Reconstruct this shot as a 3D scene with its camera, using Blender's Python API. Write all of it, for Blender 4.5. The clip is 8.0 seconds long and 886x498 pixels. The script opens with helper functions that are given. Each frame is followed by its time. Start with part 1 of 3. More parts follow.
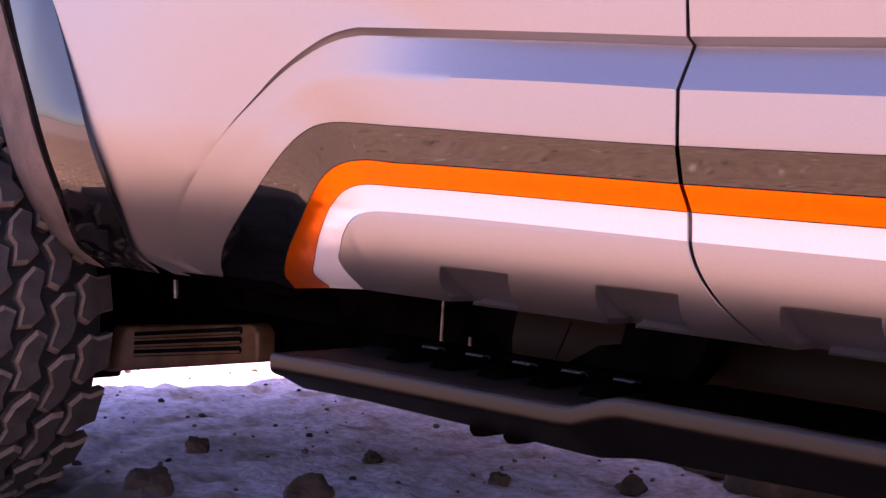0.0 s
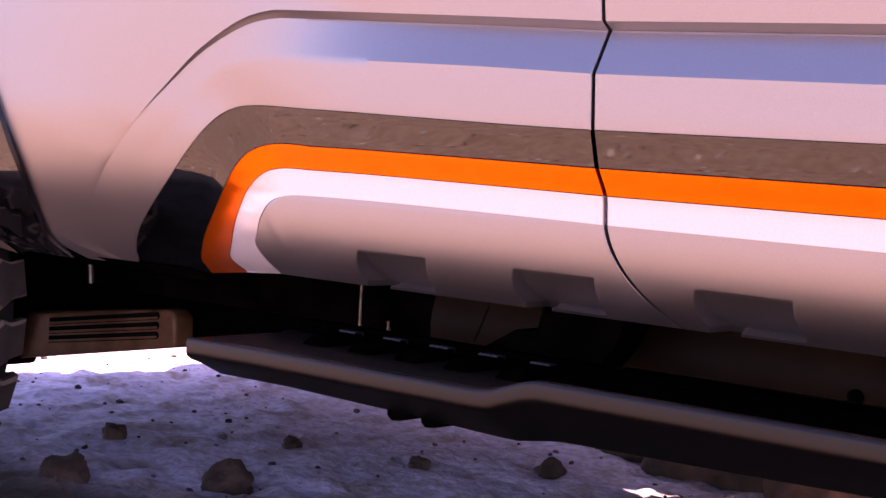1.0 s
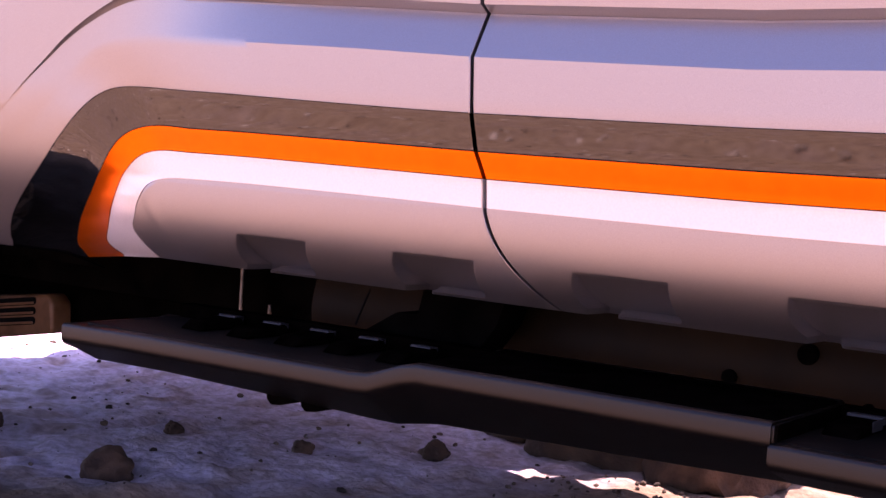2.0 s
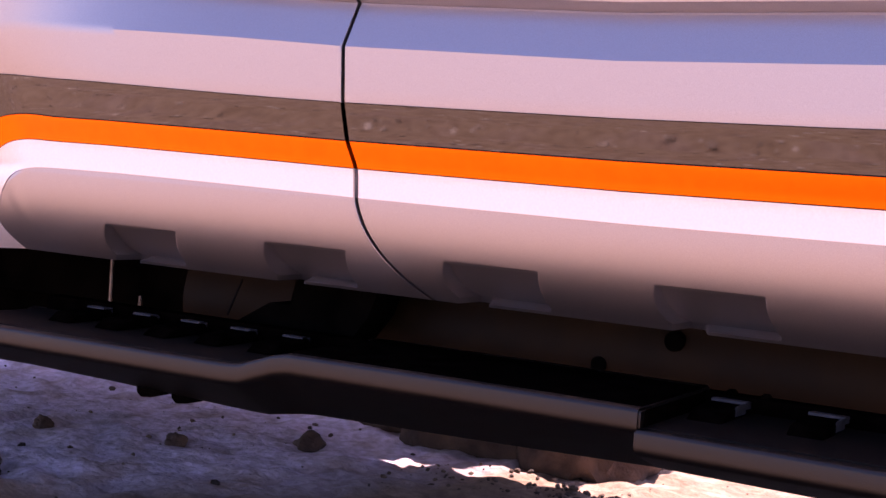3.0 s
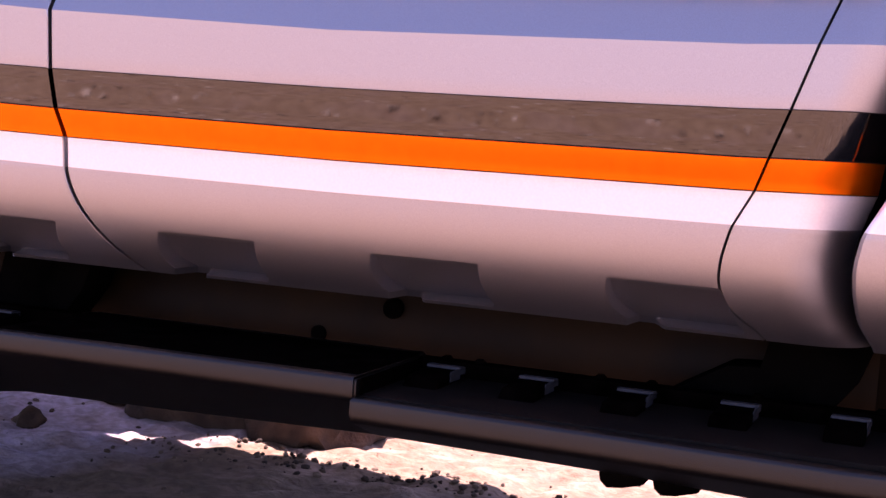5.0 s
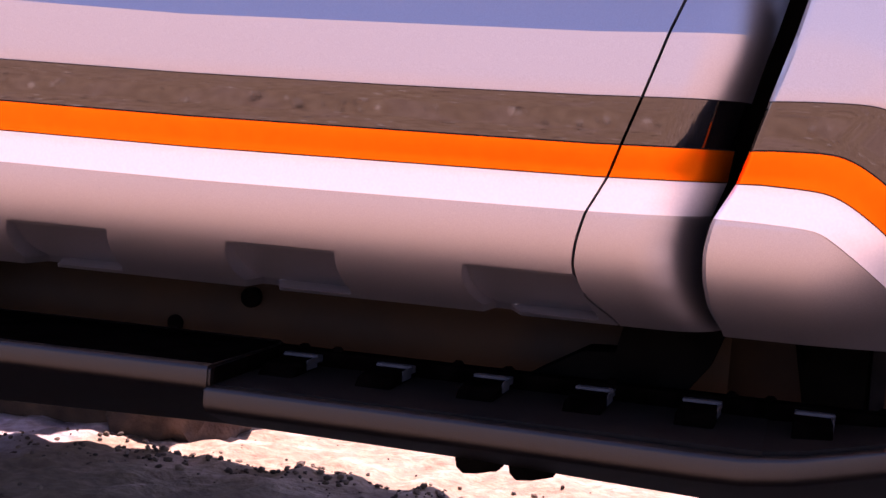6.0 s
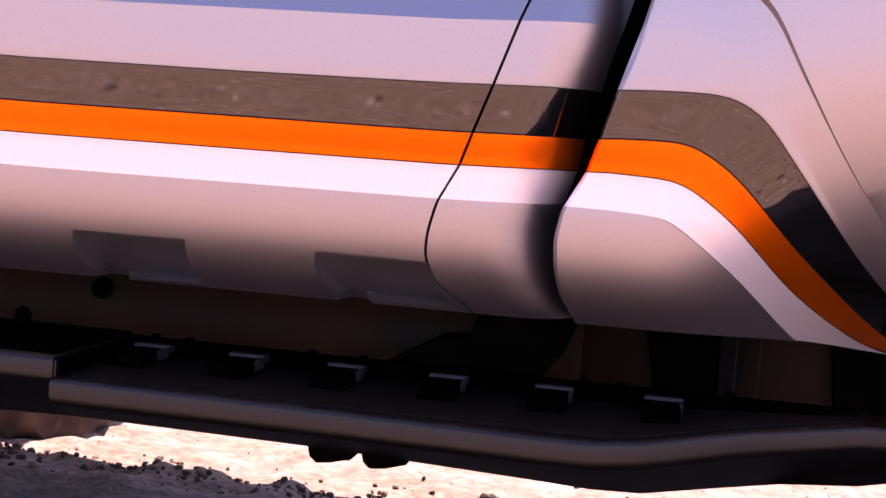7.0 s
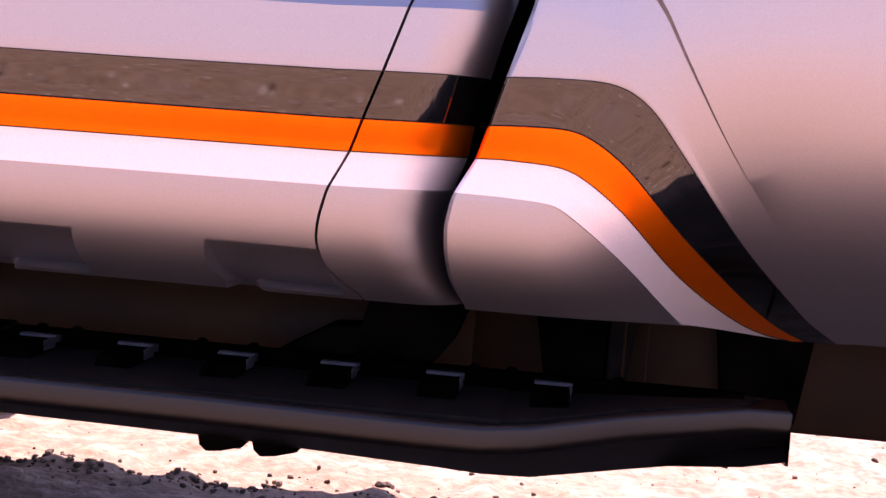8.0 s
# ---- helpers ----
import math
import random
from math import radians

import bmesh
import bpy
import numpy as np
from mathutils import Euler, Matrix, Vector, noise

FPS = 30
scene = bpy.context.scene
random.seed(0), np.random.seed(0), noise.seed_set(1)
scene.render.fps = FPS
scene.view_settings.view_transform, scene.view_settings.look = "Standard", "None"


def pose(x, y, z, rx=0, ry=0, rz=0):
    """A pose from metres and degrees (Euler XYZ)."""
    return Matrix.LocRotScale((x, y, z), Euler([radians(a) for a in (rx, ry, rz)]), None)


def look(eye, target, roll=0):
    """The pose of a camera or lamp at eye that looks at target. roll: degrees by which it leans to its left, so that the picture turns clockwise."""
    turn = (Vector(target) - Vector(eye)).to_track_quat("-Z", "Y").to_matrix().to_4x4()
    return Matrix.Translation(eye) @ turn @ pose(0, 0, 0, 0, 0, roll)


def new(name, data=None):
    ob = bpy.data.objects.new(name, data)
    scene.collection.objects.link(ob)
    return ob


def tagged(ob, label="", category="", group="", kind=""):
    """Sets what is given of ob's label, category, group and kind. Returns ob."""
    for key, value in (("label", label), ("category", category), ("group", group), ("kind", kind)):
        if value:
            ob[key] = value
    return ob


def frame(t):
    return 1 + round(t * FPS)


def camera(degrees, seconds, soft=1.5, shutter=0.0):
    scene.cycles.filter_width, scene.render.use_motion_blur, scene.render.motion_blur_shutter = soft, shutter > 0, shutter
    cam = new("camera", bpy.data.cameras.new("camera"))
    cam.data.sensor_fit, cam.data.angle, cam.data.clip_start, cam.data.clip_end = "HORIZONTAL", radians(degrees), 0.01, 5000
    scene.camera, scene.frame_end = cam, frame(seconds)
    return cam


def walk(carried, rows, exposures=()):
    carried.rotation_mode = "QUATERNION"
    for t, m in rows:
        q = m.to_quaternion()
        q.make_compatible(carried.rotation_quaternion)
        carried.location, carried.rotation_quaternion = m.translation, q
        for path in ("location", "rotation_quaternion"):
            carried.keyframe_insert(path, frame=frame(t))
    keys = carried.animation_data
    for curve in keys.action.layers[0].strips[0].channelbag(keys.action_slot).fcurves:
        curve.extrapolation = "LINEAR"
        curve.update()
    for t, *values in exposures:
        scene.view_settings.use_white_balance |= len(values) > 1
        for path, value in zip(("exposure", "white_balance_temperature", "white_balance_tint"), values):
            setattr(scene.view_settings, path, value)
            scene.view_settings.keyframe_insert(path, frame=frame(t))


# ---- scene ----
# camera: a slow pan from a tripod, slightly canted
cam = camera(34.00, 8.0, soft=1.5)
# t, x, y, z, yaw, pitch, roll
PATH = [
    (0, 1.0930, -1.6839, 0.7930, 42.212, -2.921, 3.502),
    (0.5, 1.0955, -1.6768, 0.7938, 40.902, -3.081, 3.555),
    (1, 1.0975, -1.6758, 0.7920, 39.133, -3.329, 3.611),
    (1.5, 1.1010, -1.6695, 0.7924, 36.915, -3.565, 3.701),
    (3, 1.1134, -1.6626, 0.7916, 29.828, -3.759, 3.895),
    (3.5, 1.1186, -1.6578, 0.7928, 27.029, -3.789, 3.987),
    (4, 1.1229, -1.6533, 0.7955, 24.349, -4.039, 3.977),
    (4.5, 1.1277, -1.6515, 0.7974, 21.829, -4.250, 4.031),
    (6, 1.1521, -1.6363, 0.7919, 14.305, -4.313, 4.314),
    (6.5, 1.1612, -1.6293, 0.7883, 11.690, -4.209, 4.378),
    (7, 1.1693, -1.6281, 0.7840, 9.087, -4.088, 4.517),
    (7.5, 1.1724, -1.6289, 0.7832, 6.718, -4.144, 4.524),
    (8, 1.1789, -1.6298, 0.7806, 5.042, -4.150, 4.607),
]
walk(cam, [(t, pose(x, y, z, 90 + pitch, 0, yaw) @ pose(0, 0, 0, 0, 0, roll)) for t, x, y, z, yaw, pitch, roll in PATH],
     exposures=[(0.0, 1.97, 7230, 60.5), (4.0, 1.99, 6950, 55.0), (8.0, 1.98, 6920, 54.0)])

# ---- world and sun ----
SUN_EL, SUN_AZ = radians(65), radians(10)      # azimuth from +y towards +x
world = bpy.data.worlds.new("world")
scene.world = world
world.use_nodes = True
wn = world.node_tree
sky = wn.nodes.new("ShaderNodeTexSky")
sky.sky_type = "NISHITA"
sky.sun_disc = False
sky.sun_elevation, sky.sun_rotation = SUN_EL, SUN_AZ
sky.altitude, sky.air_density, sky.dust_density, sky.ozone_density = 600, 1.0, 1.5, 4.5
bg = wn.nodes["Background"]
wn.links.new(sky.outputs[0], bg.inputs[0])
bg.inputs[1].default_value = 0.13
sun_dir = Vector((math.sin(SUN_AZ) * math.cos(SUN_EL), math.cos(SUN_AZ) * math.cos(SUN_EL), math.sin(SUN_EL)))
sun_data = bpy.data.lights.new("sun", "SUN")
sun_data.energy, sun_data.angle, sun_data.color = 5.0, radians(0.53), (1.0, 0.925, 0.83)
sun = new("sun", sun_data)
sun.matrix_world = look(sun_dir * 30, (0, 0, 0))


# ---- materials ----
def material(name, color, rough=0.5, metal=0.0, coat=0.0, spec=0.5, coat_rough=0.03):
    m = bpy.data.materials.new(name)
    m.use_nodes = True
    b = m.node_tree.nodes["Principled BSDF"]
    b.inputs["Base Color"].default_value = (*color, 1)
    b.inputs["Roughness"].default_value = rough
    b.inputs["Metallic"].default_value = metal
    b.inputs["Coat Weight"].default_value = coat
    b.inputs["Coat Roughness"].default_value = coat_rough
    b.inputs["Specular IOR Level"].default_value = spec
    return m


def vary(m, scale, low, high, detail=4.0, rough=None, bump=0.0, bump_scale=None, stretch=None):
    """Noise between two tints on the base colour, with optional roughness range and bump."""
    nt = m.node_tree
    b = nt.nodes["Principled BSDF"]
    tc = nt.nodes.new("ShaderNodeTexCoord")
    src = tc.outputs["Object"]
    if stretch:
        mp = nt.nodes.new("ShaderNodeMapping")
        mp.inputs["Scale"].default_value = stretch
        nt.links.new(src, mp.inputs[0])
        src = mp.outputs[0]
    n = nt.nodes.new("ShaderNodeTexNoise")
    n.inputs["Scale"].default_value, n.inputs["Detail"].default_value = scale, detail
    nt.links.new(src, n.inputs["Vector"])
    r = nt.nodes.new("ShaderNodeValToRGB")
    r.color_ramp.elements[0].position, r.color_ramp.elements[1].position = 0.35, 0.68
    r.color_ramp.elements[0].color, r.color_ramp.elements[1].color = (*low, 1), (*high, 1)
    nt.links.new(n.outputs["Fac"], r.inputs[0])
    nt.links.new(r.outputs[0], b.inputs["Base Color"])
    if rough:
        mr = nt.nodes.new("ShaderNodeMapRange")
        mr.inputs["To Min"].default_value, mr.inputs["To Max"].default_value = rough
        nt.links.new(n.outputs["Fac"], mr.inputs["Value"])
        nt.links.new(mr.outputs[0], b.inputs["Roughness"])
    if bump:
        n2 = nt.nodes.new("ShaderNodeTexNoise")
        n2.inputs["Scale"].default_value, n2.inputs["Detail"].default_value = bump_scale or scale * 6, 6.0
        nt.links.new(src, n2.inputs["Vector"])
        bp = nt.nodes.new("ShaderNodeBump")
        bp.inputs["Strength"].default_value, bp.inputs["Distance"].default_value = bump, 0.01
        nt.links.new(n2.outputs["Fac"], bp.inputs["Height"])
        nt.links.new(bp.outputs[0], b.inputs["Normal"])
    return m


paint = vary(material("champagne_silver_paint", (0.5, 0.45, 0.45), 0.3, 1.0, 0.0), 900, (0.335, 0.318, 0.322), (0.385, 0.366, 0.37), rough=(0.42, 0.48))
white = vary(material("white_decal", (0.92, 0.92, 0.92), 0.42, 0.6, 0.0, 0.4), 300, (0.72, 0.69, 0.71), (0.76, 0.73, 0.75))
gloss_black = vary(material("gloss_black", (0.012, 0.011, 0.011), 0.04, 0.0, 0.0, 0.9), 40, (0.0015, 0.0013, 0.0013), (0.003, 0.0026, 0.0025))
arch_gloss = vary(material("gloss_arch_plastic", (0.012, 0.011, 0.011), 0.05, 0.0, 0.6, 0.8), 40, (0.002, 0.0017, 0.0016), (0.004, 0.0034, 0.003))
orange = vary(material("orange_decal", (1.0, 0.25, 0.0), 0.36, 0.9, 0.0, 0.1), 40, (0.95, 0.150, 0.0), (0.98, 0.162, 0.0))
pin_black = material("pinstripe_black", (0.012, 0.008, 0.007), 0.7, spec=0.05)
seal_black = vary(material("black_rubber_seal", (0.004, 0.004, 0.004), 0.9, 0.0, 0.0, 0.05), 60, (0.003, 0.003, 0.003), (0.008, 0.007, 0.007))
plastic = vary(material("black_plastic", (0.008, 0.007, 0.006), 0.25, 0.0, 0.0, 0.34), 25, (0.0012, 0.0007, 0.0004), (0.003, 0.0018, 0.0011), rough=(0.32, 0.40), bump=0.12, bump_scale=900)
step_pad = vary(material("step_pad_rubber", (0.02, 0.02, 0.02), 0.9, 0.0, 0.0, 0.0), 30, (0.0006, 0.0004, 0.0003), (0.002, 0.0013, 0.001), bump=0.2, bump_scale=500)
tread_mat = vary(material("brown_tread", (0.012, 0.008, 0.006), 0.6, 0.0, 0.0, 0.08), 30, (0.0014, 0.0009, 0.0006), (0.0045, 0.003, 0.002), bump=0.25, bump_scale=400)
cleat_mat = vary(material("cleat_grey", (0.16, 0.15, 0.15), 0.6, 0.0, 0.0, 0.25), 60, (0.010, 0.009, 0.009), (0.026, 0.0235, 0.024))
sill_mat = vary(material("brown_sill", (0.09, 0.06, 0.045), 0.6, 0.0, 0.0, 0.1), 8, (0.009, 0.0042, 0.0011), (0.019, 0.0090, 0.0027), rough=(0.5, 0.65))
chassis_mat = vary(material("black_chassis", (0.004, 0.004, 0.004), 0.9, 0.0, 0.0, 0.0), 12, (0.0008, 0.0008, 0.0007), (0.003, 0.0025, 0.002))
skid_mat = vary(material("dusty_skid", (0.30, 0.21, 0.15), 0.5, 0.2), 14, (0.10, 0.046, 0.018), (0.20, 0.102, 0.048), rough=(0.4, 0.6))
steel = vary(material("bare_steel", (0.55, 0.53, 0.5), 0.35, 1.0), 50, (0.06, 0.055, 0.05), (0.12, 0.11, 0.10))
rubber = vary(material("dusty_rubber", (0.035, 0.03, 0.028), 0.75), 22, (0.026, 0.019, 0.015), (0.055, 0.041, 0.033), rough=(0.6, 0.85), bump=0.3, bump_scale=260)
tread_dust = vary(material("dust_on_tread", (0.4, 0.3, 0.24), 0.9), 30, (0.10, 0.066, 0.045), (0.20, 0.138, 0.098))
liner = vary(material("wheel_liner", (0.16, 0.11, 0.09), 0.8), 15, (0.08, 0.056, 0.045), (0.135, 0.095, 0.078), bump=0.3, bump_scale=120)
glass = material("window_glass", (0.02, 0.02, 0.022), 0.03, 0.0, 1.0)


# ---- mesh helpers ----
def finish(bm, mat, smooth=35):
    """Smooth faces with sharp edges beyond an angle."""
    bmesh.ops.remove_doubles(bm, verts=bm.verts, dist=1e-5)
    bmesh.ops.recalc_face_normals(bm, faces=bm.faces)
    for f in bm.faces:
        f.smooth = bool(smooth)
    if smooth:
        for e in bm.edges:
            if len(e.link_faces) == 2 and e.calc_face_angle(0) > radians(smooth):
                e.smooth = False
    me = bpy.data.meshes.new("mesh")
    bm.to_mesh(me)
    bm.free()
    for one in (mat if isinstance(mat, (list, tuple)) else [mat]):
        me.materials.append(one)
    return me


def part(name, bm, mat, parent, label="", smooth=35):
    ob = new(name, finish(bm, mat, smooth) if isinstance(bm, bmesh.types.BMesh) else bm)
    ob.parent = parent
    return tagged(ob, label)


def thing(name, label, category, at=(0, 0, 0), group="", kind=""):
    ob = new(name)
    ob.empty_display_size = 0.1
    ob.location = at
    return tagged(ob, label, category, group, kind)


def box(x0, x1, y0, y1, z0, z1, bevel=0.0, seg=2):
    bm = bmesh.new()
    bmesh.ops.create_cube(bm, size=1)
    for v in bm.verts:
        v.co = Vector((x0 + (v.co.x + 0.5) * (x1 - x0), y0 + (v.co.y + 0.5) * (y1 - y0), z0 + (v.co.z + 0.5) * (z1 - z0)))
    if bevel:
        bmesh.ops.bevel(bm, geom=bm.edges[:], offset=bevel, segments=seg, affect="EDGES", profile=0.6)
    return bm


def join(*bms):
    out = bmesh.new()
    for b in bms:
        me = bpy.data.meshes.new("tmp")
        b.to_mesh(me)
        b.free()
        out.from_mesh(me)
        bpy.data.meshes.remove(me)
    return out


def cyl(a, b, r, seg=20, r2=None, bevel=0.0):
    """A cylinder from a to b."""
    bm = bmesh.new()
    a, b = Vector(a), Vector(b)
    bmesh.ops.create_cone(bm, cap_ends=True, segments=seg, radius1=r, radius2=r if r2 is None else r2, depth=(b - a).length)
    if bevel:
        rim = [e for e in bm.edges if len(e.link_faces) == 2 and e.calc_face_angle(0) > 1]
        bmesh.ops.bevel(bm, geom=rim, offset=bevel, segments=2, affect="EDGES")
    m = Matrix.Translation((a + b) / 2) @ (b - a).to_track_quat("Z", "Y").to_matrix().to_4x4()
    bmesh.ops.transform(bm, matrix=m, verts=bm.verts)
    return bm


def extruded(profile, x0, x1, axis="x", bevel=0.0, seg=2):
    """A closed outline in (y, z) drawn along x, or in (x, z) along y, or in (x, y) along z."""
    bm = bmesh.new()
    lay = {"x": lambda a, b, t: (t, a, b), "y": lambda a, b, t: (a, t, b), "z": lambda a, b, t: (a, b, t)}[axis]
    rings = [[bm.verts.new(lay(a, b, t)) for a, b in profile] for t in (x0, x1)]
    n = len(profile)
    for i in range(n):
        bm.faces.new((rings[0][i], rings[0][(i + 1) % n], rings[1][(i + 1) % n], rings[1][i]))
    bm.faces.new(rings[0][::-1])
    bm.faces.new(rings[1])
    bmesh.ops.recalc_face_normals(bm, faces=bm.faces)
    if bevel:
        bmesh.ops.bevel(bm, geom=[e for e in bm.edges if e.calc_face_angle(0) > 0.35], offset=bevel, segments=seg, affect="EDGES", profile=0.6)
    return bm


# ---- the body side as ribbons between feature lines ----
def rise(x, high=False):
    """The stripes' gentle bow along the body; the lines higher up bow a little more."""
    low = np.interp(x, [-0.7, -0.45, 0, 0.4, 0.9, 1.1, 1.6], [0.010, 0.008, 0.0, -0.003, 0.0, 0.005, 0.005])
    return low + high * np.interp(x, [-0.7, -0.2, 0, 0.4, 0.9, 1.1], [0.016, 0.006, 0.0, -0.006, -0.003, 0.0])


HEIGHTS = np.linspace(0.5, 1.45, 800)


def edge_curve(z, x):
    """A door edge's x by height, with its bends rounded."""
    v = np.interp(HEIGHTS, z, x)
    return np.convolve(np.pad(v, 9, mode="edge"), np.ones(19) / 19, "valid")


SEAM = edge_curve([0.57, 0.58, 0.602, 0.62, 0.65, 0.68, 0.723, 0.764, 0.80, 0.853, 0.938, 1.4],
                  [0.918, 0.911, 0.89, 0.879, 0.875, 0.881, 0.895, 0.918, 0.933, 0.954, 0.982, 1.13])
BED_EDGE = edge_curve([0.57, 0.581, 0.612, 0.65, 0.685, 0.723, 0.767, 0.805, 0.858, 0.901, 0.948, 1.4],
                      [1.053, 1.048, 1.035, 1.03, 1.03, 1.038, 1.063, 1.075, 1.091, 1.107, 1.117, 1.24])


def seam2(z):
    return np.interp(z, HEIGHTS, SEAM)


def bed_edge(z):
    return np.interp(z, HEIGHTS, BED_EDGE)


def cab_edge(z):
    return bed_edge(z) - np.interp(z, [0.6, 0.72, 0.8, 1.0], [0.005, 0.006, 0.020, 0.026])


# the feature lines: z in the middle, depth, then points up the front leg and down the rear leg
LINES = []


def feature(name, z, depth, front, rear):
    LINES.append((name, z, depth, front, rear))


feature("outer", 1.36, -0.075, [(-1.46, 0.542), (-1.35, 0.68), (-1.36, 0.80), (-1.44, 0.97), (-1.50, 1.10), (-1.56, 1.28), (-1.50, 1.36)],
        [(1.85, 1.36), (1.91, 1.28), (1.93, 1.1), (1.92, 0.9), (1.90, 0.565)])
feature("lip", 1.000, -0.012, [(-1.338, 0.543), (-0.9535, 0.8405), (-0.865, 0.9035), (-0.795, 0.9525), (-0.710, 0.9955), (-0.659, 1.0155), (-0.608, 1.0225)],
        [(1.168, 1.006), (1.2145, 0.988), (1.2532, 0.9555), (1.289, 0.8903), (1.3549, 0.7846), (1.4565, 0.661), (1.565, 0.558)])
feature("crease", 0.989, 0.006, [(-1.335, 0.542), (-0.952, 0.839), (-0.864, 0.902), (-0.793, 0.949), (-0.706, 0.989), (-0.655, 1.006), (-0.608, 1.0105)],
        [(1.165, 0.994), (1.21, 0.982), (1.25, 0.953), (1.287, 0.889), (1.354, 0.784), (1.455, 0.66), (1.563, 0.557)])
feature("shelf", 0.927, -0.028, [(-1.325, 0.541), (-0.92, 0.790), (-0.80, 0.885), (-0.735, 0.930), (-0.62, 0.947)],
        [(1.16, 0.930), (1.205, 0.918), (1.245, 0.882), (1.285, 0.822), (1.33, 0.755), (1.40, 0.68), (1.555, 0.556)])
feature("black_top", 0.854, -0.020, [(-1.312, 0.541), (-1.164, 0.587), (-1.06, 0.639), (-0.975, 0.687), (-0.901, 0.734), (-0.846, 0.776), (-0.797, 0.814), (-0.755, 0.847), (-0.718, 0.865), (-0.666, 0.870), (-0.55, 0.8665)],
        [(1.13, 0.861), (1.187, 0.862), (1.218, 0.859), (1.238, 0.8485), (1.258, 0.833), (1.287, 0.796), (1.355, 0.713), (1.404, 0.662), (1.48, 0.596), (1.545, 0.555)])
feature("orange_top", 0.800, -0.0025, [(-1.075, 0.548), (-0.953, 0.599), (-0.875, 0.643), (-0.799, 0.694), (-0.739, 0.746), (-0.702, 0.786), (-0.665, 0.804), (-0.613, 0.810), (-0.55, 0.8075)],
        [(1.10, 0.806), (1.161, 0.807), (1.186, 0.801), (1.233, 0.7695), (1.299, 0.702), (1.378, 0.633), (1.423, 0.599), (1.462, 0.574), (1.505, 0.554)])
feature("orange_bottom", 0.7625, 0.023, [(-0.948, 0.562), (-0.906, 0.594), (-0.848, 0.625), (-0.794, 0.659), (-0.738, 0.702), (-0.695, 0.744), (-0.673, 0.762), (-0.635, 0.770), (-0.57, 0.7695)],
        [(1.09, 0.7675), (1.151, 0.765), (1.178, 0.758), (1.232, 0.72), (1.309, 0.645), (1.393, 0.586), (1.443, 0.562), (1.488, 0.552)])
feature("fold", 0.722, 0.028, [(-0.866, 0.567), (-0.845, 0.585), (-0.797, 0.629), (-0.756, 0.653), (-0.703, 0.691), (-0.666, 0.715), (-0.624, 0.725), (-0.57, 0.727)],
        [(1.09, 0.725), (1.142, 0.722), (1.168, 0.714), (1.24, 0.659), (1.314, 0.587), (1.335, 0.568)])
NLEG, NL, NM, NC, NR = 64, 300, 460, 44, 14


def curve_along(points, n):
    """A smooth curve through points, evenly stepped."""
    p = np.array(points, float)
    p = np.vstack([2 * p[0] - p[1], p, 2 * p[-1] - p[-2]])
    out = []
    for a, b, c, d in zip(p, p[1:], p[2:], p[3:]):
        t = np.linspace(0, 1, 24, endpoint=False)[:, None]
        out.append(0.5 * (2 * b + (c - a) * t + (2 * a - 5 * b + 4 * c - d) * t ** 2 + (3 * b - a - 3 * c + d) * t ** 3))
    q = np.vstack(out + [p[-2:-1]])
    s = np.concatenate([[0], np.cumsum(np.hypot(*np.diff(q, axis=0).T))])
    u = np.linspace(0, s[-1], n)
    return np.stack([np.interp(u, s, q[:, 0]), np.interp(u, s, q[:, 1])], 1)


def soften(p, times=6):
    """Evens out a path without moving its ends."""
    p = p.copy()
    for _ in range(times):
        p[1:-1] = 0.25 * p[:-2] + 0.5 * p[1:-1] + 0.25 * p[2:]
    return p


def stretch(x0, x1, z, n):
    """A level stretch between two seams, following the bow."""
    x = np.linspace(x0, x1, n)
    return np.stack([x, z + rise(x, z > 0.9)], 1)


def seam_x(fn, z, it=4):
    zz = z
    for _ in range(it):
        zz = z + rise(fn(zz))
    return float(fn(zz))


def line_path(line):
    name, z, depth, front, rear = line
    s2, ce, be = seam_x(seam2, z), seam_x(cab_edge, z), seam_x(bed_edge, z)
    left, right = soften(curve_along(front, NLEG)), soften(curve_along(rear, NLEG))
    flat, back = stretch(left[-1, 0], -0.0046, z, NL), stretch(be, right[0, 0], z, NR)
    # ease from the legs' ends onto the level stretches
    flat[:, 1] += (left[-1, 1] - flat[0, 1]) * np.linspace(1, 0, NL) ** 2
    back[:, 1] += (right[0, 1] - back[-1, 1]) * np.linspace(0, 1, NR)
    door = stretch(0.0028, s2 - 0.0018, z, NM)
    if name == "black_top":
        # the black band's upper edge sags a little along the doors
        for run in (flat, door):
            run[:, 1] -= 0.0026 * np.clip((run[:, 0] + 0.5) / 0.4, 0, 1) * np.clip((0.96 - run[:, 0]) / 0.3, 0, 1)
    return [np.vstack([left, flat[1:]]), door, stretch(s2 + 0.0018, ce, z, NC), np.vstack([back[:-1], right])]


def tuck(z):
    h = np.clip(0.719 - z, 0, 0.153)
    return 0.35 * h + 7.5 * h * h


def swell(x):
    return 0.03 * np.clip((-x - 1.0) / 0.5, 0, 1) ** 2 + 0.02 * np.clip((x - 1.4) / 0.5, 0, 1) ** 2


# x by height at the front: where the cab's section ends and where the flank's section begins
CAB_FRONT = (0.567, 0.632, 0.691, 0.725), (-0.872, -0.785, -0.70, -0.627)
FLANK_FRONT = (0.548, 0.599, 0.644, 0.694, 0.746, 0.80, 0.87), (-1.08, -0.965, -0.885, -0.82, -0.785, -0.82, -0.93)


